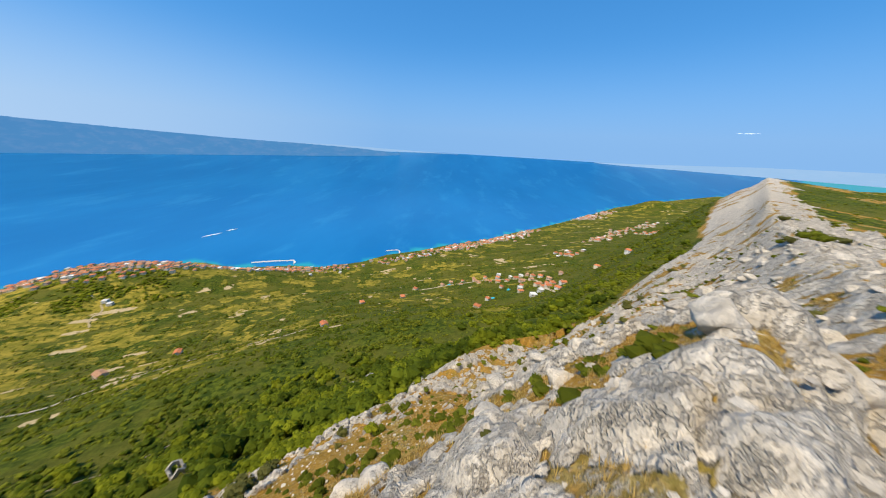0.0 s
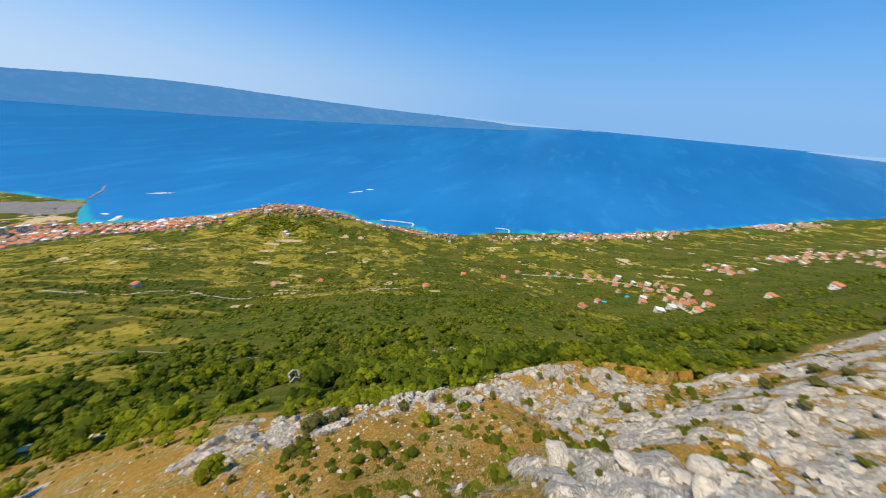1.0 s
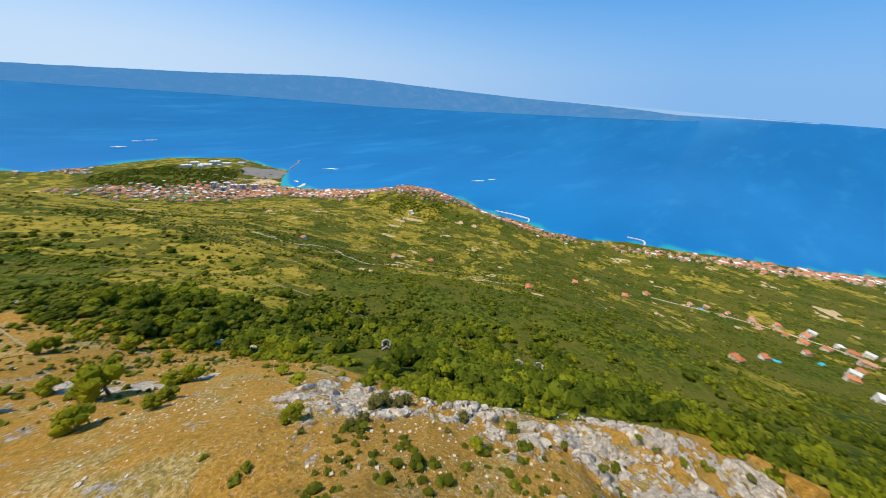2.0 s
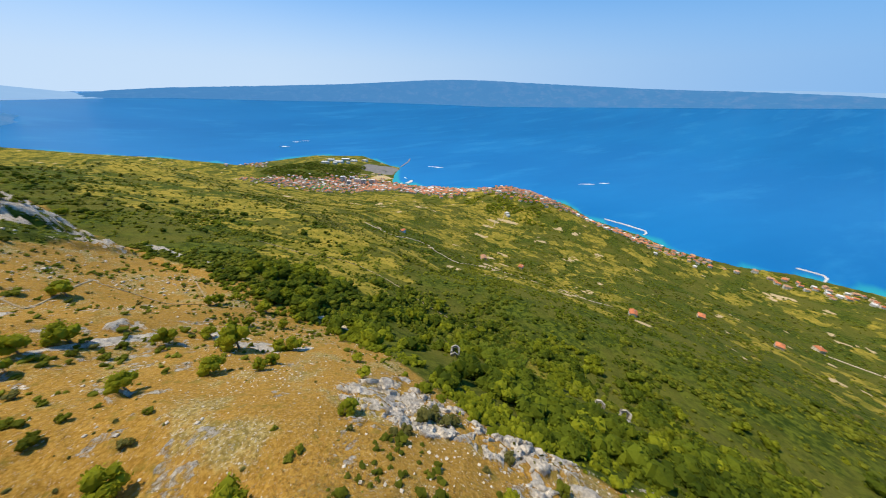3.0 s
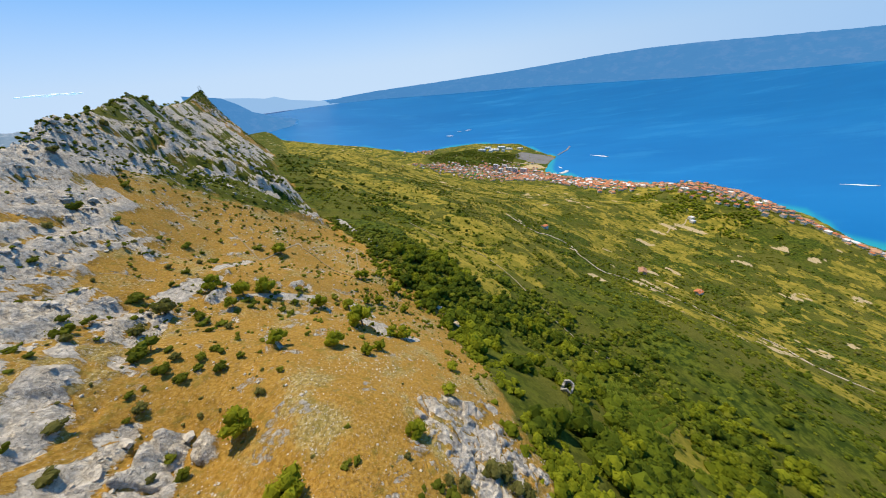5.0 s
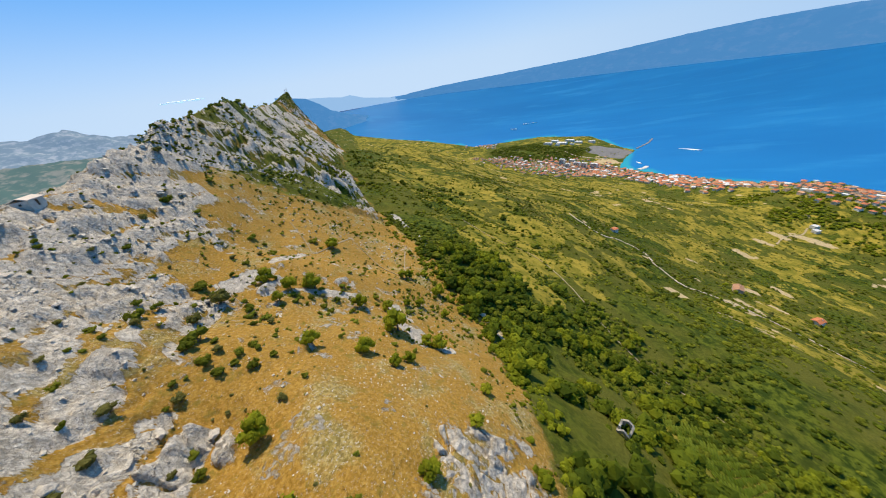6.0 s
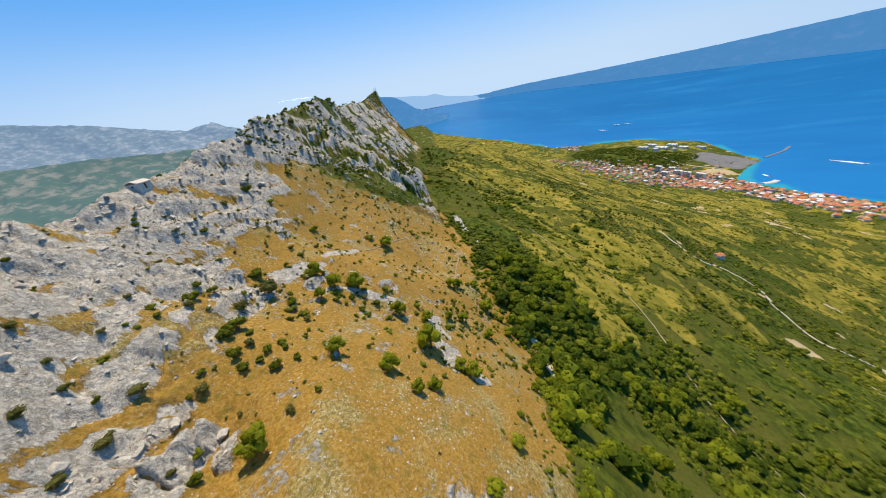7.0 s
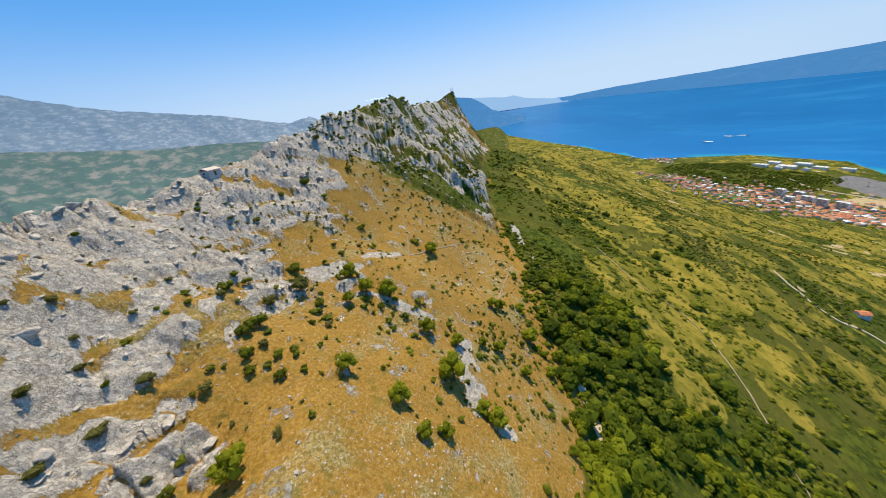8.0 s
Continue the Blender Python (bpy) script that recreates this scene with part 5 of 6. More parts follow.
def house(half, deep, eaves, kind, wall, roof, label):
    """A house with walls, roof, chimney, windows and a door; its base reaches into the slope."""
    root = new("house")
    bm = bmesh.new()
    slab(bm, -half, -deep, -3.5, half, deep, eaves)
    if kind == "gable":
        prism(bm, half, deep, eaves + .01, eaves + half * .42)
    part("wall", bm, wall, root)
    bm = bmesh.new()
    if kind == "gable":
        t = .22
        for s in (-1, 1):
            a, b = (s * (half + .5), eaves - .2), (0, eaves + half * .42 + .03)
            v = [bm.verts.new(p) for y in (-deep - .4, deep + .4) for p in ((a[0], y, a[1]), (b[0], y, b[1]), (b[0], y, b[1] + t), (a[0], y, a[1] + t))]
            for q in ((0, 1, 2, 3), (7, 6, 5, 4), (0, 4, 5, 1), (1, 5, 6, 2), (2, 6, 7, 3), (3, 7, 4, 0)):
                bm.faces.new([v[i] for i in q])
    elif kind == "hip":
        hip(bm, half + .5, deep + .5, eaves + .02, eaves + half * .45, half)
    else:
        slab(bm, -half - .2, -deep - .2, eaves, half + .2, deep + .2, eaves + .35)
    rf = part("roof", bm, roof, root)
    if kind != "flat":
        bm = bmesh.new()
        slab(bm, half * .3, deep * .3, eaves + .3, half * .3 + .7, deep * .3 + .7, eaves + half * .42 + .7)
        part("chimney", bm, wall, rf)
    for side in (-1, 1):
        for y in (-deep * .5, deep * .5):
            for z in ((.9, 3.7) if eaves > 5 else (.9,)):
                bm = bmesh.new()
                slab(bm, side * half - .06, y - .55, z, side * half + .06, y + .55, z + 1.3)
                part("window", bm, GLASS, root)
    bm = bmesh.new()
    slab(bm, -.5, -deep - .06, 0, .5, -deep + .06, 2.1)
    part("door", bm, WOOD, root)
    return tagged(root, label, "house", "houses of the coastal villages")


def house_models():
    return [house(4.5, 5.5, 5.8, "gable", WALLS[0], TILES[0], "white two-storey house with orange tiled gable roof"),
            house(5.0, 6.0, 6.0, "hip", WALLS[1], TILES[0], "cream two-storey house with orange tiled hip roof"),
            house(4.0, 5.0, 3.2, "gable", WALLS[0], TILES[1], "small white house with faded tiled roof"),
            house(5.0, 6.5, 6.2, "gable", WALLS[2], TILES[1], "pale pink house with faded tiled roof"),
            house(5.0, 5.5, 6.4, "flat", WALLS[0], FLAT, "white modern house with flat roof"),
            house(5.5, 6.0, 8.6, "hip", WALLS[0], TILES[1], "tall white house with faded hip roof")]


def settle(rnd, areas, gap, inland=14):
    """Spots for houses inside ellipses (x, y, half width, half depth, turn, count), apart from one another and off the shore."""
    done = []
    for cx, cy, rx, ry, turn, count in areas:
        c, s = math.cos(radians(turn)), math.sin(radians(turn))
        a = np.array([rnd.gauss(0, .5) for _ in range(count * 6)])
        b = np.array([rnd.gauss(0, .5) for _ in range(count * 6)])
        x, y = cx + a * rx * c - b * ry * s, cy + a * rx * s + b * ry * c
        dc = -along(x, y, SHORE)[0]
        made = 0
        for px, py, d in zip(x, y, dc):
            if made >= count:
                break
            if d > inland and all((px - q[0]) ** 2 + (py - q[1]) ** 2 > gap * gap for q in done[-400:]):
                done.append((px, py, turn + rnd.choice((0, 90)) + rnd.uniform(-14, 14)))
                made += 1
    return done


HAMLET = ((-146, 313, 40), (-162, 529, 30), (-68, 700, 60), (-86, 588, 20), (5, 715, 40), (28, 730, 80), (60, 728, 45), (92, 716, 30), (121, 724, 10), (150, 700, 50), (178, 680, 35), (200, 668, 70), (224, 651, 20), (232, 620, 50), (239, 585, 40),
          (97, 519, 30), (179, 582, 65), (186, 483, 15), (198, 441, 40), (-346, 312, 30), (-374, 251, 70), (300, 521, 45), (310, 458, 20), (65, 441, 60), (-433, 123, 30), (140, 600, 25), (170, 560, 80))


def villages():
    models = house_models()
    rnd = random.Random(21)

    def put(x, y, turn, pick=None):
        ob = copy_thing(models[rnd.choice((0, 0, 0, 1, 1, 3, 2, 5, 4)) if pick is None else pick], Matrix.Identity(4))
        k = rnd.uniform(.7, 1.0)
        ob.matrix_basis = pose(x, y, on_land(x, y) + .2, 0, 0, turn) @ Matrix.Diagonal((k, k, k, 1))
    for x, y, turn in HAMLET:
        put(x, y, turn, rnd.choice((0, 0, 1, 1, 3, 4)))
    put(-746, 555, 20, 4)
    put(-728, 548, 20, 4)
    near = settle(rnd, ((-890, 735, 120, 70, 25, 95), (-610, 910, 150, 50, 20, 85), (-700, 850, 90, 40, 20, 20), (-420, 985, 110, 40, 15, 25), (-150, 1110, 120, 50, 25, 35), (-845, 690, 120, 55, 25, 50), (-640, 860, 150, 40, 20, 40)), 12.5)
    for x, y, turn in near:
        put(x, y, turn)
    more = settle(rnd, ((130, 690, 130, 36, -20, 18), (205, 560, 60, 90, 10, 14)), 15)
    for x, y, turn in more:
        if all(math.hypot(x - q[0], y - q[1]) > 14 for q in HAMLET):
            put(x, y, turn)
    for m in models:
        drop_model(m)
    # houses too far and too many to tell apart singly
    far = settle(rnd, ((-1130, 560, 130, 90, 40, 110), (-1220, 450, 150, 60, 50, 60), (80, 1300, 180, 60, 38, 80), (300, 1480, 160, 60, 42, 70), (470, 1650, 120, 50, 45, 25), (-1440, 260, 130, 90, 60, 150), (-1560, 80, 240, 140, 65, 200), (-1680, -150, 180, 70, 60, 90), (-1330, 480, 120, 70, 50, 60),
                       (1080, 2270, 160, 90, 45, 110), (1400, 2520, 120, 60, 45, 30), (700, 1250, 160, 50, 45, 26), (900, 1450, 200, 60, 45, 24), (960, 1290, 120, 40, 40, 14), (1150, 1600, 200, 60, 45, 20), (-2250, -430, 160, 60, 50, 30), (420, 920, 60, 40, 40, 12)), 12.5)
    # garden trees between the houses
    rs = np.random.RandomState(44)
    homes = np.array([q[:2] for q in (*HAMLET, *more, *near, *far)] * 2)
    turn, gap = rs.uniform(0, 6.28, len(homes)), rs.uniform(9, 20, len(homes))
    x, y = homes[:, 0] + np.cos(turn) * gap, homes[:, 1] + np.sin(turn) * gap
    keep = (-along(x, y, SHORE)[0] > 8) & (np.min(np.hypot(x[:, None] - homes[None, :, 0], y[:, None] - homes[None, :, 1]), axis=1) > 7.5)
    x, y = x[keep], y[keep]
    ob = lumps_mesh("garden_trees", PINE_WOOD, x, y, height(x, y) - .2, rs.uniform(3, 7, len(x)), rs.uniform(.7, 1.2, len(x)), 17, [clump_shapes(280 + k, 3, 0) for k in range(4)])
    tagged(ob, "green garden trees between the houses", "trees", kind="stuff")
    x, y = np.array([q[0] for q in far]), np.array([q[1] for q in far])
    z = height(x, y)
    w = np.array([rnd.uniform(9, 14) for _ in far])
    body = [shape_of(lambda bm: slab(bm, -.42, -.5, -.3, .42, .5, .52))]
    top = [shape_of(lambda bm: hip(bm, .47, .55, .525, .74, .4))]
    pick = np.array([rnd.random() for _ in far])
    for k, (lo, hi) in enumerate(((0, .5), (.5, .8), (.8, 1.01))):
        m = (pick >= lo) & (pick < hi)
        ob = lumps_mesh("distant_house_walls", WALLS[k], x[m], y[m], z[m], w[m], np.ones(m.sum()), 31, body)
        tagged(ob, "walls of crowded houses along the shore", "houses", kind="stuff")
        ob = lumps_mesh("distant_house_roofs", (TILES[0], TILES[1], FLAT)[k], x[m], y[m], z[m], w[m], np.ones(m.sum()), 31, top)
        tagged(ob, "orange and pale roofs of crowded houses along the shore", "houses", kind="stuff")


def apartment_block(x, y, turn, w, d, storeys):
    root = new("apartment_block")
    high = storeys * 3.0
    bm = bmesh.new()
    slab(bm, -w / 2, -d / 2, -4, w / 2, d / 2, high)
    part("body", bm, WALLS[0], root)
    bm = bmesh.new()
    slab(bm, -w / 2 - .3, -d / 2 - .3, high, w / 2 + .3, d / 2 + .3, high + .5)
    slab(bm, -2, -2, high + .5, 2, 2, high + 2.8)
    part("roof", bm, FLAT, root)
    for s in range(storeys):
        for side in (-1, 1):
            bm = bmesh.new()
            y0 = side * d / 2
            slab(bm, -w / 2 + 1, y0 - .08, s * 3 + .9, w / 2 - 1, y0 + .08, s * 3 + 2.3)
            part("window", bm, GLASS, root)
    root.matrix_basis = pose(x, y, on_land(x, y) + .5, 0, 0, turn)
    tagged(root, "pale grey apartment block among low houses", "building", "apartment blocks by the bay")


def factory_hall(x, y, turn, w, d):
    root = new("factory_hall")
    bm = bmesh.new()
    slab(bm, -w / 2, -d / 2, -8, w / 2, d / 2, 8)
    part("wall", bm, WALLS[0], root)
    bm = bmesh.new()
    for k in range(3):
        x0 = -w / 2 + k * w / 3
        v = [bm.verts.new(p) for yy in (-d / 2 - .4, d / 2 + .4) for p in ((x0, yy, 8.05), (x0 + w / 3 - .1, yy, 8.05), (x0 + w / 6, yy, 10))]
        for q in ((0, 1, 2), (5, 4, 3), (0, 3, 4, 1), (1, 4, 5, 2), (2, 5, 3, 0)):
            bm.faces.new([v[i] for i in q])
    part("roof", bm, FLAT, root)
    at = draw_in(np.array([[x, y, on_land(x, y) + 1]]))[0]
    root.matrix_basis = pose(*at, 0, 0, turn)
    tagged(root, "long white factory hall with ridged pale roof", "building", "halls on the headland")


def ribbon(name, line, width, mat, label, lift=.3, step_m=4.0, kind="structure"):
    """A strip draped over the ground along a line of points, with a little thickness."""
    pts = [Vector((a, b, 0)) for a, b in line]
    way = []
    for i in range(len(pts) - 1):
        p0, p1, p2, p3 = pts[max(i - 1, 0)], pts[i], pts[i + 1], pts[min(i + 2, len(pts) - 1)]
        n = max(2, int((p2 - p1).length / step_m))
        for j in range(n):
            t = j / n
            way.append(.5 * (2 * p1 + (p2 - p0) * t + (2 * p0 - 5 * p1 + 4 * p2 - p3) * t * t + (3 * p1 - p0 - 3 * p2 + p3) * t ** 3))
    way.append(pts[-1])
    rnd = random.Random(len(line) * 7 + int(width * 10))
    left, right = [], []
    for i, p in enumerate(way):
        d = (way[min(i + 1, len(way) - 1)] - way[max(i - 1, 0)]).normalized()
        s = Vector((-d.y, d.x, 0)) * width * .5 * rnd.uniform(.8, 1.15)
        left.append(p + s)
        right.append(p - s)
    xs, ys = np.array([p.x for p in left + right]), np.array([p.y for p in left + right])
    zs = height(xs, ys) + lift
    n = len(way)
    bm = bmesh.new()
    top = [bm.verts.new((xs[i], ys[i], zs[i])) for i in range(2 * n)]
    low = [bm.verts.new((xs[i], ys[i], zs[i] - .8)) for i in range(2 * n)]
    for i in range(n - 1):
        bm.faces.new((top[i], top[n + i], top[n + i + 1], top[i + 1]))
        bm.faces.new((low[i], top[i], top[i + 1], low[i + 1]))
        bm.faces.new((top[n + i], low[n + i], low[n + i + 1], top[n + i + 1]))
    ob = part(name, bm, mat)
    return tagged(ob, label, "path" if kind == "structure" else "", kind=kind)


def mole(line, width, mat, label, high=2.2, name="breakwater"):
    """A harbour wall: a flat-topped bank with sloping sides along a line of points."""
    bm = bmesh.new()
    rows = []
    pts = [Vector((a, b, 0)) for a, b in line]
    for i, p in enumerate(pts):
        d = (pts[min(i + 1, len(pts) - 1)] - pts[max(i - 1, 0)]).normalized()
        s = Vector((-d.y, d.x, 0))
        rows.append([bm.verts.new(q) for q in (p - s * width * .9 - Vector((0, 0, 3)), p - s * width * .5 + Vector((0, 0, high)), p + s * width * .5 + Vector((0, 0, high)), p + s * width * .9 - Vector((0, 0, 3)))])
    for a, b in zip(rows[:-1], rows[1:]):
        for k in range(3):
            bm.faces.new((a[k], b[k], b[k + 1], a[k + 1]))
    bm.faces.new(rows[0])
    bm.faces.new(rows[-1][::-1])
    return tagged(part(name, bm, mat), label, "breakwater", kind="structure")


def gable_wall(bm, y, half, high, peak, door, deep=.6):
    """A stone gable with an arched opening through it."""
    outer = [(-half, 0), (-half, high), (0, peak), (half, high), (half, 0)]
    inner = [(-door, 0), (-door, high * .75), (0, high * 1.05), (door, high * .75), (door, 0)]
    ring = []
    for yy in (y - deep / 2, y + deep / 2):
        ring.append(([bm.verts.new((a, yy, b)) for a, b in outer], [bm.verts.new((a, yy, b)) for a, b in inner]))
    for i in range(4):
        for k, (o, n) in enumerate(ring):
            f = (o[i], o[i + 1], n[i + 1], n[i])
            bm.faces.new(f if k == 0 else f[::-1])
        for j in (0, 1):
            bm.faces.new((ring[0][j][i], ring[1][j][i], ring[1][j][i + 1], ring[0][j][i + 1]))


def ruined_house(x, y, turn, half, long):
    root = new("ruined_house")
    for k, yy in enumerate((-long, long)):
        bm = bmesh.new()
        gable_wall(bm, yy, half, 2.4, 3.9 - .5 * k, half * .45)
        part("gable_wall", bm, RUBBLE, root)
    for s in (-1, 1):
        bm = bmesh.new()
        rnd = random.Random(int(x * 3 + s))
        # one wall, broken to an uneven top
        n = 9
        tops = [rnd.uniform(.9, 2.9) for _ in range(n + 1)]
        rows = []
        for i in range(n + 1):
            yy = -long + 2 * long * i / n
            rows.append([bm.verts.new(p) for p in ((s * half - .3, yy, -.8), (s * half + .3, yy, -.8), (s * half + .3, yy, tops[i]), (s * half - .3, yy, tops[i] + .15))])
        for a, b in zip(rows[:-1], rows[1:]):
            for k in range(4):
                bm.faces.new((a[k], a[(k + 1) % 4], b[(k + 1) % 4], b[k]))
        bm.faces.new(rows[0][::-1])
        bm.faces.new(rows[-1])
        part("side_wall", bm, RUBBLE, root)
    root.matrix_basis = pose(x, y, on_land(x, y) + .3, 0, 0, turn)
    tagged(root, "roofless stone house with pale broken gables", "ruin", "ruined houses")


def hut(x, y, turn):
    root = new("stone_hut")
    bm = bmesh.new()
    slab(bm, -3.2, -2.3, -4.0, 3.2, 2.3, 2.1)
    part("wall", bm, plain("pale_hut_masonry", (.52, .47, .40), .95, .25, 4), root)
    bm = bmesh.new()
    for s in (-1, 1):
        v = [bm.verts.new(p) for xx in (-3.5, 3.5) for p in ((xx, s * 2.7, 2.05), (xx, 0, 2.95), (xx, 0, 3.15), (xx, s * 2.7, 2.25))]
        for q in ((0, 1, 2, 3), (7, 6, 5, 4), (0, 4, 5, 1), (1, 5, 6, 2), (2, 6, 7, 3), (3, 7, 4, 0)):
            bm.faces.new([v[i] for i in q])
    part("roof", bm, plain("bleached_stone_roof", (.62, .52, .42), .9, .2, 3), root, "bleached stone slab roof")
    bm = bmesh.new()
    slab(bm, -.45, 2.25, 0, .45, 2.36, 1.8)
    part("door", bm, WOOD, root)
    bm = bmesh.new()
    slab(bm, 3.15, -.35, .9, 3.26, .35, 1.5)
    part("window", bm, GLASS, root)
    root.matrix_basis = pose(x, y, on_land(x, y) - .5, 0, 0, turn) @ Matrix.Diagonal((.72, .72, .8, 1))
    tagged(root, "small stone hut with pale roof on the rocky crest", "hut")


def mast(x, y, high):
    root = new("radio_mast")
    bm = bmesh.new()
    for a in range(3):
        k = a * 2.094
        limb(bm, (math.cos(k) * .9, math.sin(k) * .9, -1), (math.cos(k) * .25, math.sin(k) * .25, high), .14, .1, 5)
    part("pole", bm, STEEL, root)
    for h in range(2, int(high), 2):
        bm = bmesh.new()
        r = .9 - .65 * h / high
        for a in range(3):
            k, k2 = a * 2.094, (a + 1) * 2.094
            limb(bm, (math.cos(k) * r, math.sin(k) * r, h), (math.cos(k2) * r, math.sin(k2) * r, h + .6), .07, .07, 4)
        part("brace", bm, STEEL, root)
    bm = bmesh.new()
    limb(bm, (.3, 0, high * .8), (.9, 0, high * .8), .6, .6, 10)
    part("dish", bm, WALLS[0], root)
    root.matrix_basis = pose(x, y, on_land(x, y))
    tagged(root, "thin steel radio mast on the rocky summit", "mast", "masts on the summit")


def vineyard(cx, cy, turn, wide, deep):
    root = new("vineyard")
    c, s = math.cos(radians(turn)), math.sin(radians(turn))
    rnd = random.Random(3)
    for i in range(16):
        off = (i / 15 - .5) * deep
        bm = bmesh.new()
        half = wide / 2 * (1 - .35 * abs(i / 15 - .4))
        n = 12
        for j in range(n):
            a = -half + 2 * half * (j + .5) / n
            x, y = cx + a * c - off * s, cy + a * s + off * c
            ball(bm, rnd, (x, y, on_land(x, y) + .55), (half / n * 1.15, .55, .6), 1, .25)
        part("vine_hedge", bm, VINES, root)
    tagged(root, "small green vineyard with close rows of vines", "vineyard")


def boat(x, y, turn, long, tail):
    p = Vector(draw_in(np.array([[x, y, 0.0]]))[0])
    root = new("motorboat")
    bm = bmesh.new()
    k = long / 2
    v = [bm.verts.new(q) for q in ((-k, -k * .3, .1), (k * .5, -k * .32, .1), (k, 0, .4), (k * .5, k * .32, .1), (-k, k * .3, .1),
                                   (-k, -k * .36, 1.4), (k * .5, -k * .4, 1.6), (k * 1.1, 0, 2.0), (k * .5, k * .4, 1.6), (-k, k * .36, 1.4))]
    bm.faces.new(v[4::-1])
    bm.faces.new(v[5:])
    for i in range(5):
        bm.faces.new((v[i], v[(i + 1) % 5], v[5 + (i + 1) % 5], v[5 + i]))
    part("hull", bm, WALLS[0], root)
    bm = bmesh.new()
    slab(bm, -k * .4, -k * .22, 1.3, k * .3, k * .22, 2.6)
    part("cabin", bm, FLAT, root)
    root.matrix_basis = pose(p.x, p.y, p.z + .1, 0, 0, turn)
    tagged(root, "small white motorboat under way", "boat", "boats on the channel")
    bm = bmesh.new()
    n = 14
    rows = []
    for i in range(n + 1):
        t = i / n
        w = long * (.18 + .55 * math.sin(math.pi * min(1, t * 1.1 + .05)) * (1 - .5 * t)) * (1 + .2 * math.sin(i * 2.3))
        bend = .05 * tail * math.sin(t * 2.2)
        rows.append([bm.verts.new((-k * .8 - tail * t, bend - w, .25)), bm.verts.new((-k * .8 - tail * t, bend, .5)), bm.verts.new((-k * .8 - tail * t, bend + w, .25))])
    for a, b in zip(rows[:-1], rows[1:]):
        for j in (0, 1):
            bm.faces.new((a[j], a[j + 1], b[j + 1], b[j]))
    ob = part("wake", bm, FOAM)
    ob.matrix_basis = pose(p.x, p.y, p.z + .3, 0, 0, turn)
    tagged(ob, "white foaming wake behind a motorboat", "wake", kind="structure")


def flat_field(name, cx, cy, w, d, turn, mat, label, lift=.5):
    """A level plot with shallow banks that reach down into the slope."""
    bm = bmesh.new()
    slab(bm, -w / 2, -d / 2, -6, w / 2, d / 2, 0)
    ob = part(name, bm, mat)
    ob.matrix_basis = pose(cx, cy, on_land(cx, cy) + lift, 0, 0, turn)
    return tagged(ob, label, "field", kind="structure")


villages()
for b in ((-1618, 101, 60, 24, 14, 9), (-1569, 168, 60, 30, 14, 7), (-1530, 196, 62, 24, 14, 9), (-1517, 237, 58, 30, 14, 8), (-1560, 125, 60, 22, 14, 6), (-1640, 150, 60, 26, 14, 5)):
    apartment_block(*b)
for b in HALLS:
    factory_hall(*b)
mole(((-728, 1008), (-660, 1036), (-592, 1056), (-576, 1040), (-572, 1020)), 5, CONCRETE, "pale concrete breakwater sheltering a village harbour")
mole(((-258, 1230), (-232, 1242), (-209, 1250), (-197, 1235), (-193, 1205)), 4, CONCRETE, "hooked concrete jetty by the beach")
mole(((834, 2315), (880, 2240), (925, 2165)), 7, CONCRETE, "straight concrete harbour wall")
mole(((900, 2375), (985, 2420), (1110, 2470), (1220, 2450)), 8, CONCRETE, "long concrete harbour wall of the far village")
mole(((-1480, 410), (-1500, 440), (-1520, 452)), 14, CONCRETE, "short broad quay in the bay")
mole(((-1160, 800), (-1190, 840), (-1225, 850)), 9, CONCRETE, "short stone jetty below the village")
mole(((-2290, 230), (-2235, 450), (-2190, 560), (-2145, 640)), 30, EARTH, "low gravel spit closing a shallow lagoon", 2.0, "spit")
mole(((-1850, 480), (-1960, 560), (-2060, 605), (-2140, 636)), 7, EARTH, "narrow gravel bank across the bay mouth", 1.5, "spit")
ribbon("road_gravel", ((-430, 62), (-385, 97), (-396, 122), (-380, 148), (-347, 153), (-318, 172), (-312, 200), (-285, 240), (-235, 275), (-220, 297), (-190, 290), (-171, 317)), 3.0, GRAVEL, "pale gravel road winding through fields", .5)
ribbon("track_valley", ((-262, -47), (-236, -13), (-231, 7), (-221, 29), (-191, 48), (-158, 61), (-138, 77), (-115, 106), (-89, 117)), .8, TRACK, "worn pale farm track through scrub", .35)
ribbon("footpath_upper", ((-110, -86), (-106, -79), (-100, -70), (-94, -62)), .45, TRACK, "trodden footpath in dry grass", .25, 2)
ribbon("footpath_middle", ((-94, -62), (-110, -64), (-125, -67)), .35, TRACK, "trodden footpath in dry grass", .25, 2)
ribbon("footpath_lower", ((-123, -65), (-120, -59), (-111, -43), (-106, -33), (-103, -26)), .45, TRACK, "trodden footpath in dry grass", .25, 2)
ribbon("footpath_fork", ((-150, -50), (-122, -37), (-106, -28), (-103, -26)), .45, TRACK, "trodden footpath in dry grass", .25, 2)
ribbon("scree_path", ((-128, -10), (-113, 1), (-107, 5), (-95, 16), (-87, 23)), 3.2, GRAVEL, "pale scree along the edge of the wood", .3, 3)
ribbon("road_hill", ((-746, 545), (-715, 520), (-690, 480), (-640, 440)), 2.6, TRACK, "gravel lane up to a hilltop building", .5)
ribbon("road_hamlet", ((-60, 690), (20, 705), (110, 705), (180, 660), (215, 600), (205, 520), (190, 430)), 4.5, GRAVEL, "pale lane between scattered villas", .6)
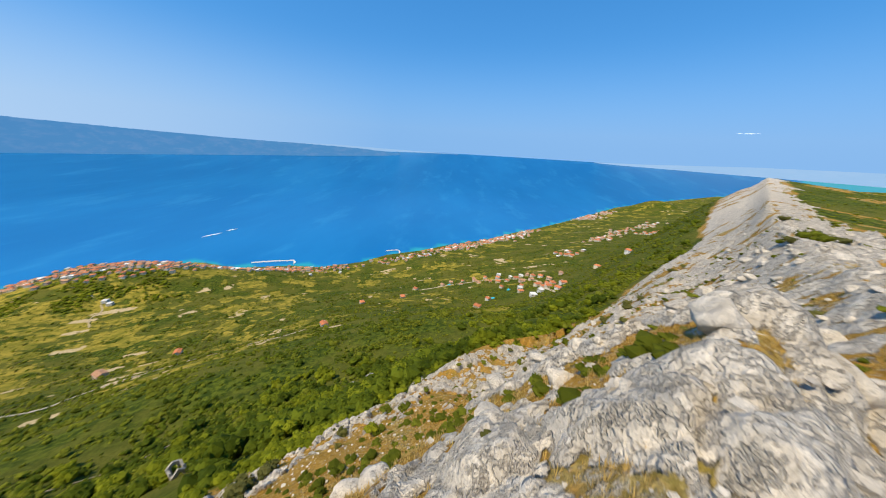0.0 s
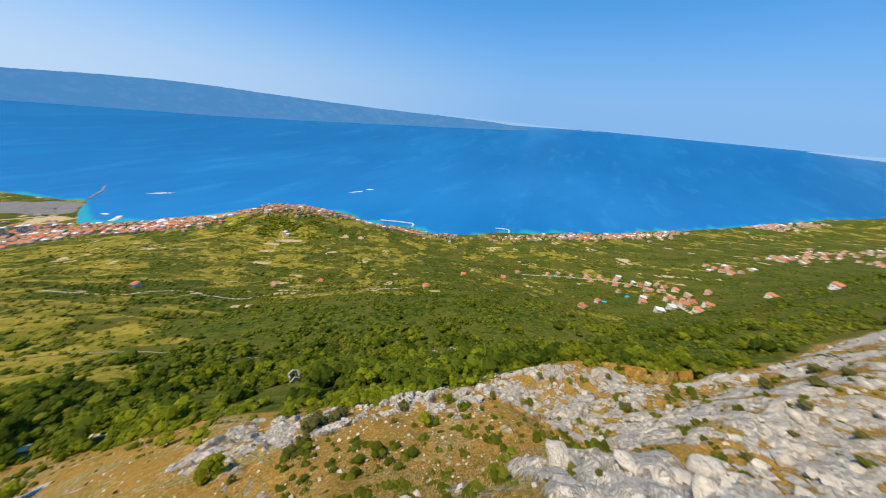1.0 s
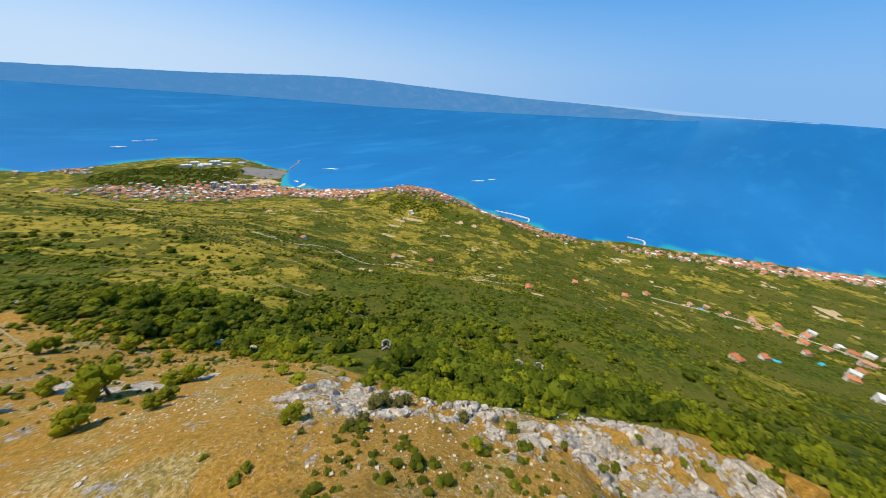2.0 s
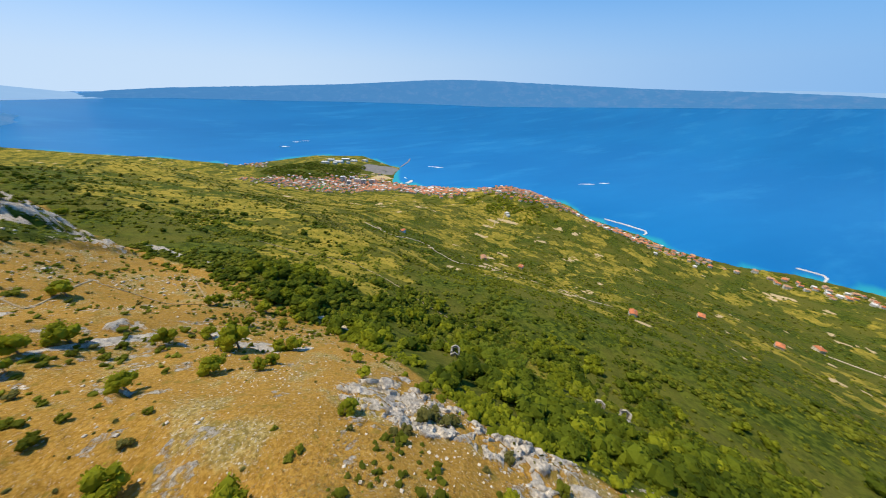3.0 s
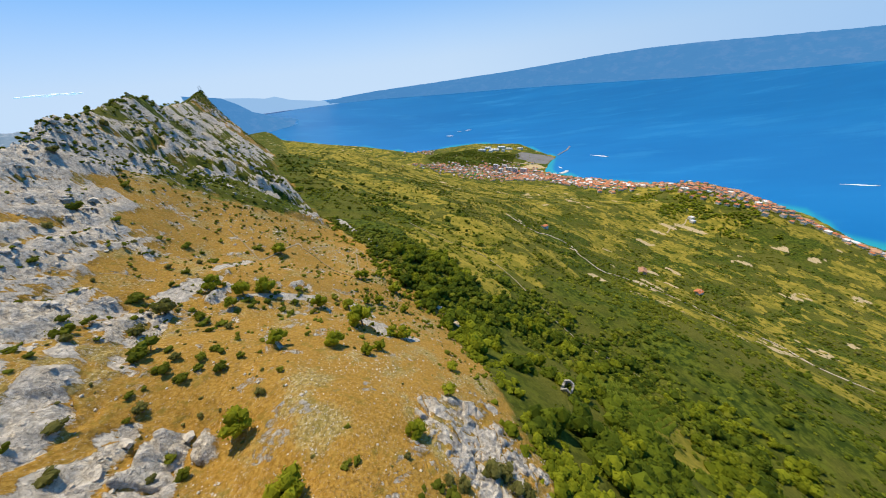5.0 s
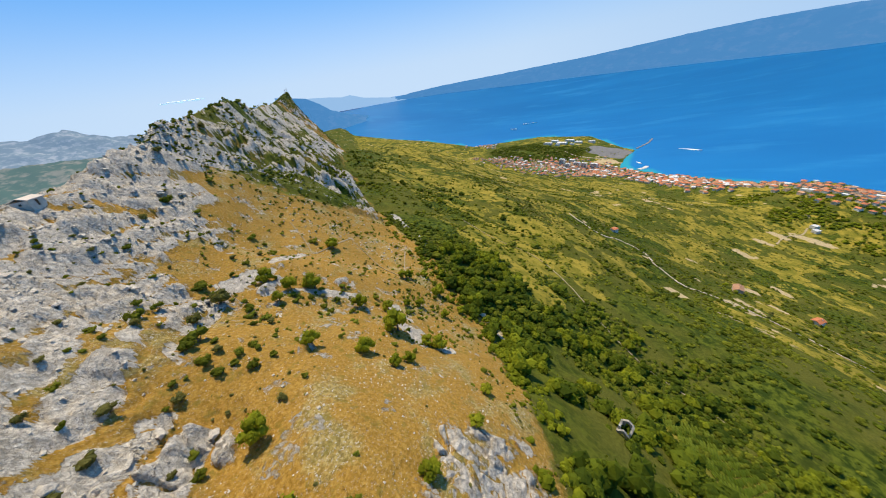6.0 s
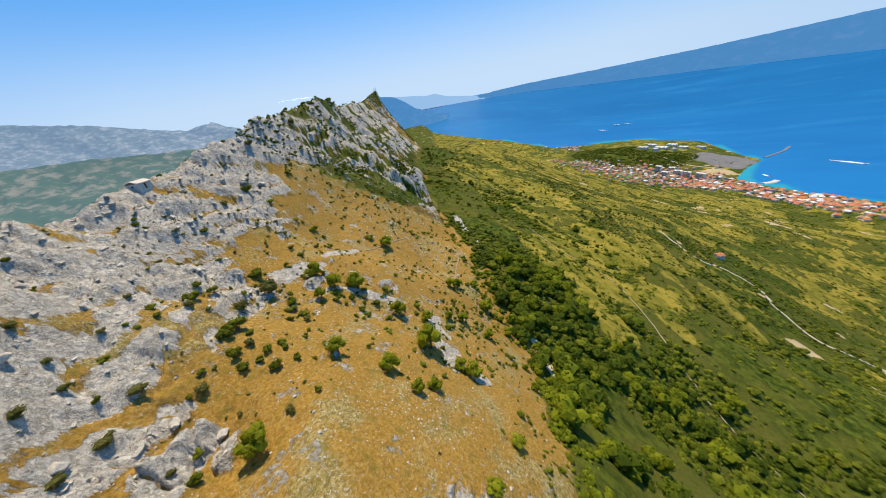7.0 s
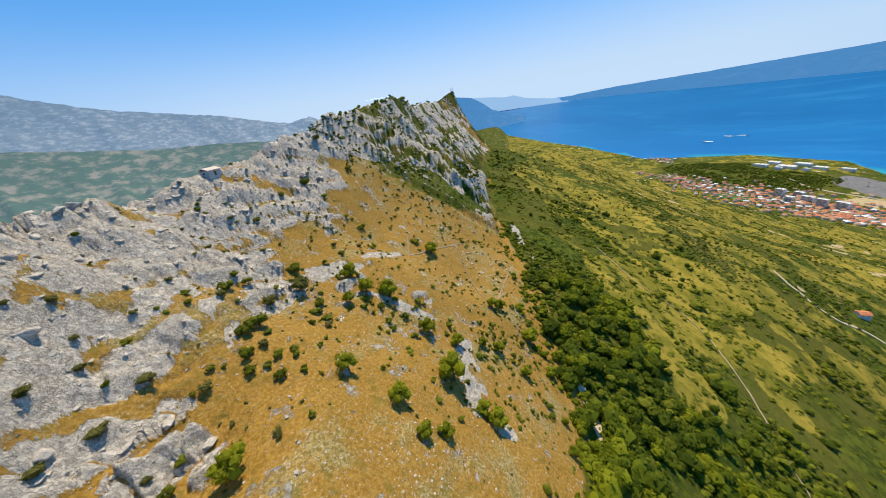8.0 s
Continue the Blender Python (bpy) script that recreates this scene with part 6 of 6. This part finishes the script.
ribbon("road_bay", ((-1830, 120), (-1760, 180), (-1700, 260), (-1660, 330)), 7, GRAVEL, "wide pale road by the headland", 1.0, 10)
flat_field("pitch", -1555, -13, 96, 62, 62, TURF, "bright green football pitch among houses", 2.0)
for x, y, a in ((22, 712, 30), (150, 575, 60), (108, 526, 20)):
    flat_field("pool", x, y, 9, 5, a, POOL, "turquoise swimming pool beside a villa", 1.2)
ruined_house(-36, 99, 25, 1.6, 2.2)
ruined_house(-29, 104, 35, 1.6, 2.2)
ruined_house(-70, 54, 60, 1.5, 2.0)
hut(-45.5, -88.4, 38)
mast(-572, -490, 12)
mast(-556, -480, 9)
vineyard(-88, 89, 25, 34, 22)
boat(-1726, 718, 50, 12, 90)
boat(-1077, 1421, 60, 11, 40)
boat(-1095, 1340, 68, 9, 80)
boat(-2916, -296, 250, 16, 60)
boat(-3137, -202, 250, 14, 40)
boat(-3143, -82, 80, 16, 60)
boat(-1569, 440, 20, 8, 30)


def cloud(az, el, wide, seed):
    rnd = random.Random(seed)
    bm = bmesh.new()
    for i in range(26):
        t = rnd.gauss(0, .42)
        ball(bm, rnd, (t * wide, rnd.gauss(0, .1) * wide, rnd.gauss(0, .035) * wide * (1 - min(.8, abs(t)))), (wide * .13, wide * .1, wide * .028), 2, .2)
    m, nt, bsdf = material("cloud_painted_glow")
    nt.links.new(mixed(nt, grain(nt, .01, 4, .6, 2), (.75, .78, .82), (.88, .88, .9)), bsdf.inputs["Base Color"])
    # brightness added as bluish emission of the cloud itself
    bsdf.inputs["Emission Color"].default_value = (.5, .66, .85, 1)
    bsdf.inputs["Emission Strength"].default_value = .55
    ob = part("backdrop_cloud", bm, m, None, "", True)
    a, d = radians(az), 4500.0
    ob.matrix_basis = pose(EYE_MID[0] - math.sin(a) * d, EYE_MID[1] + math.cos(a) * d, EYE_MID[2] + math.tan(radians(el)) * d, 0, 0, az)
    tagged(ob, "small flat white cloud with painted glow, low in a clear sky", "cloud", kind="structure")


cloud(146.5, 3.3, 190, 1)
cloud(-43.5, 4.2, 90, 2)
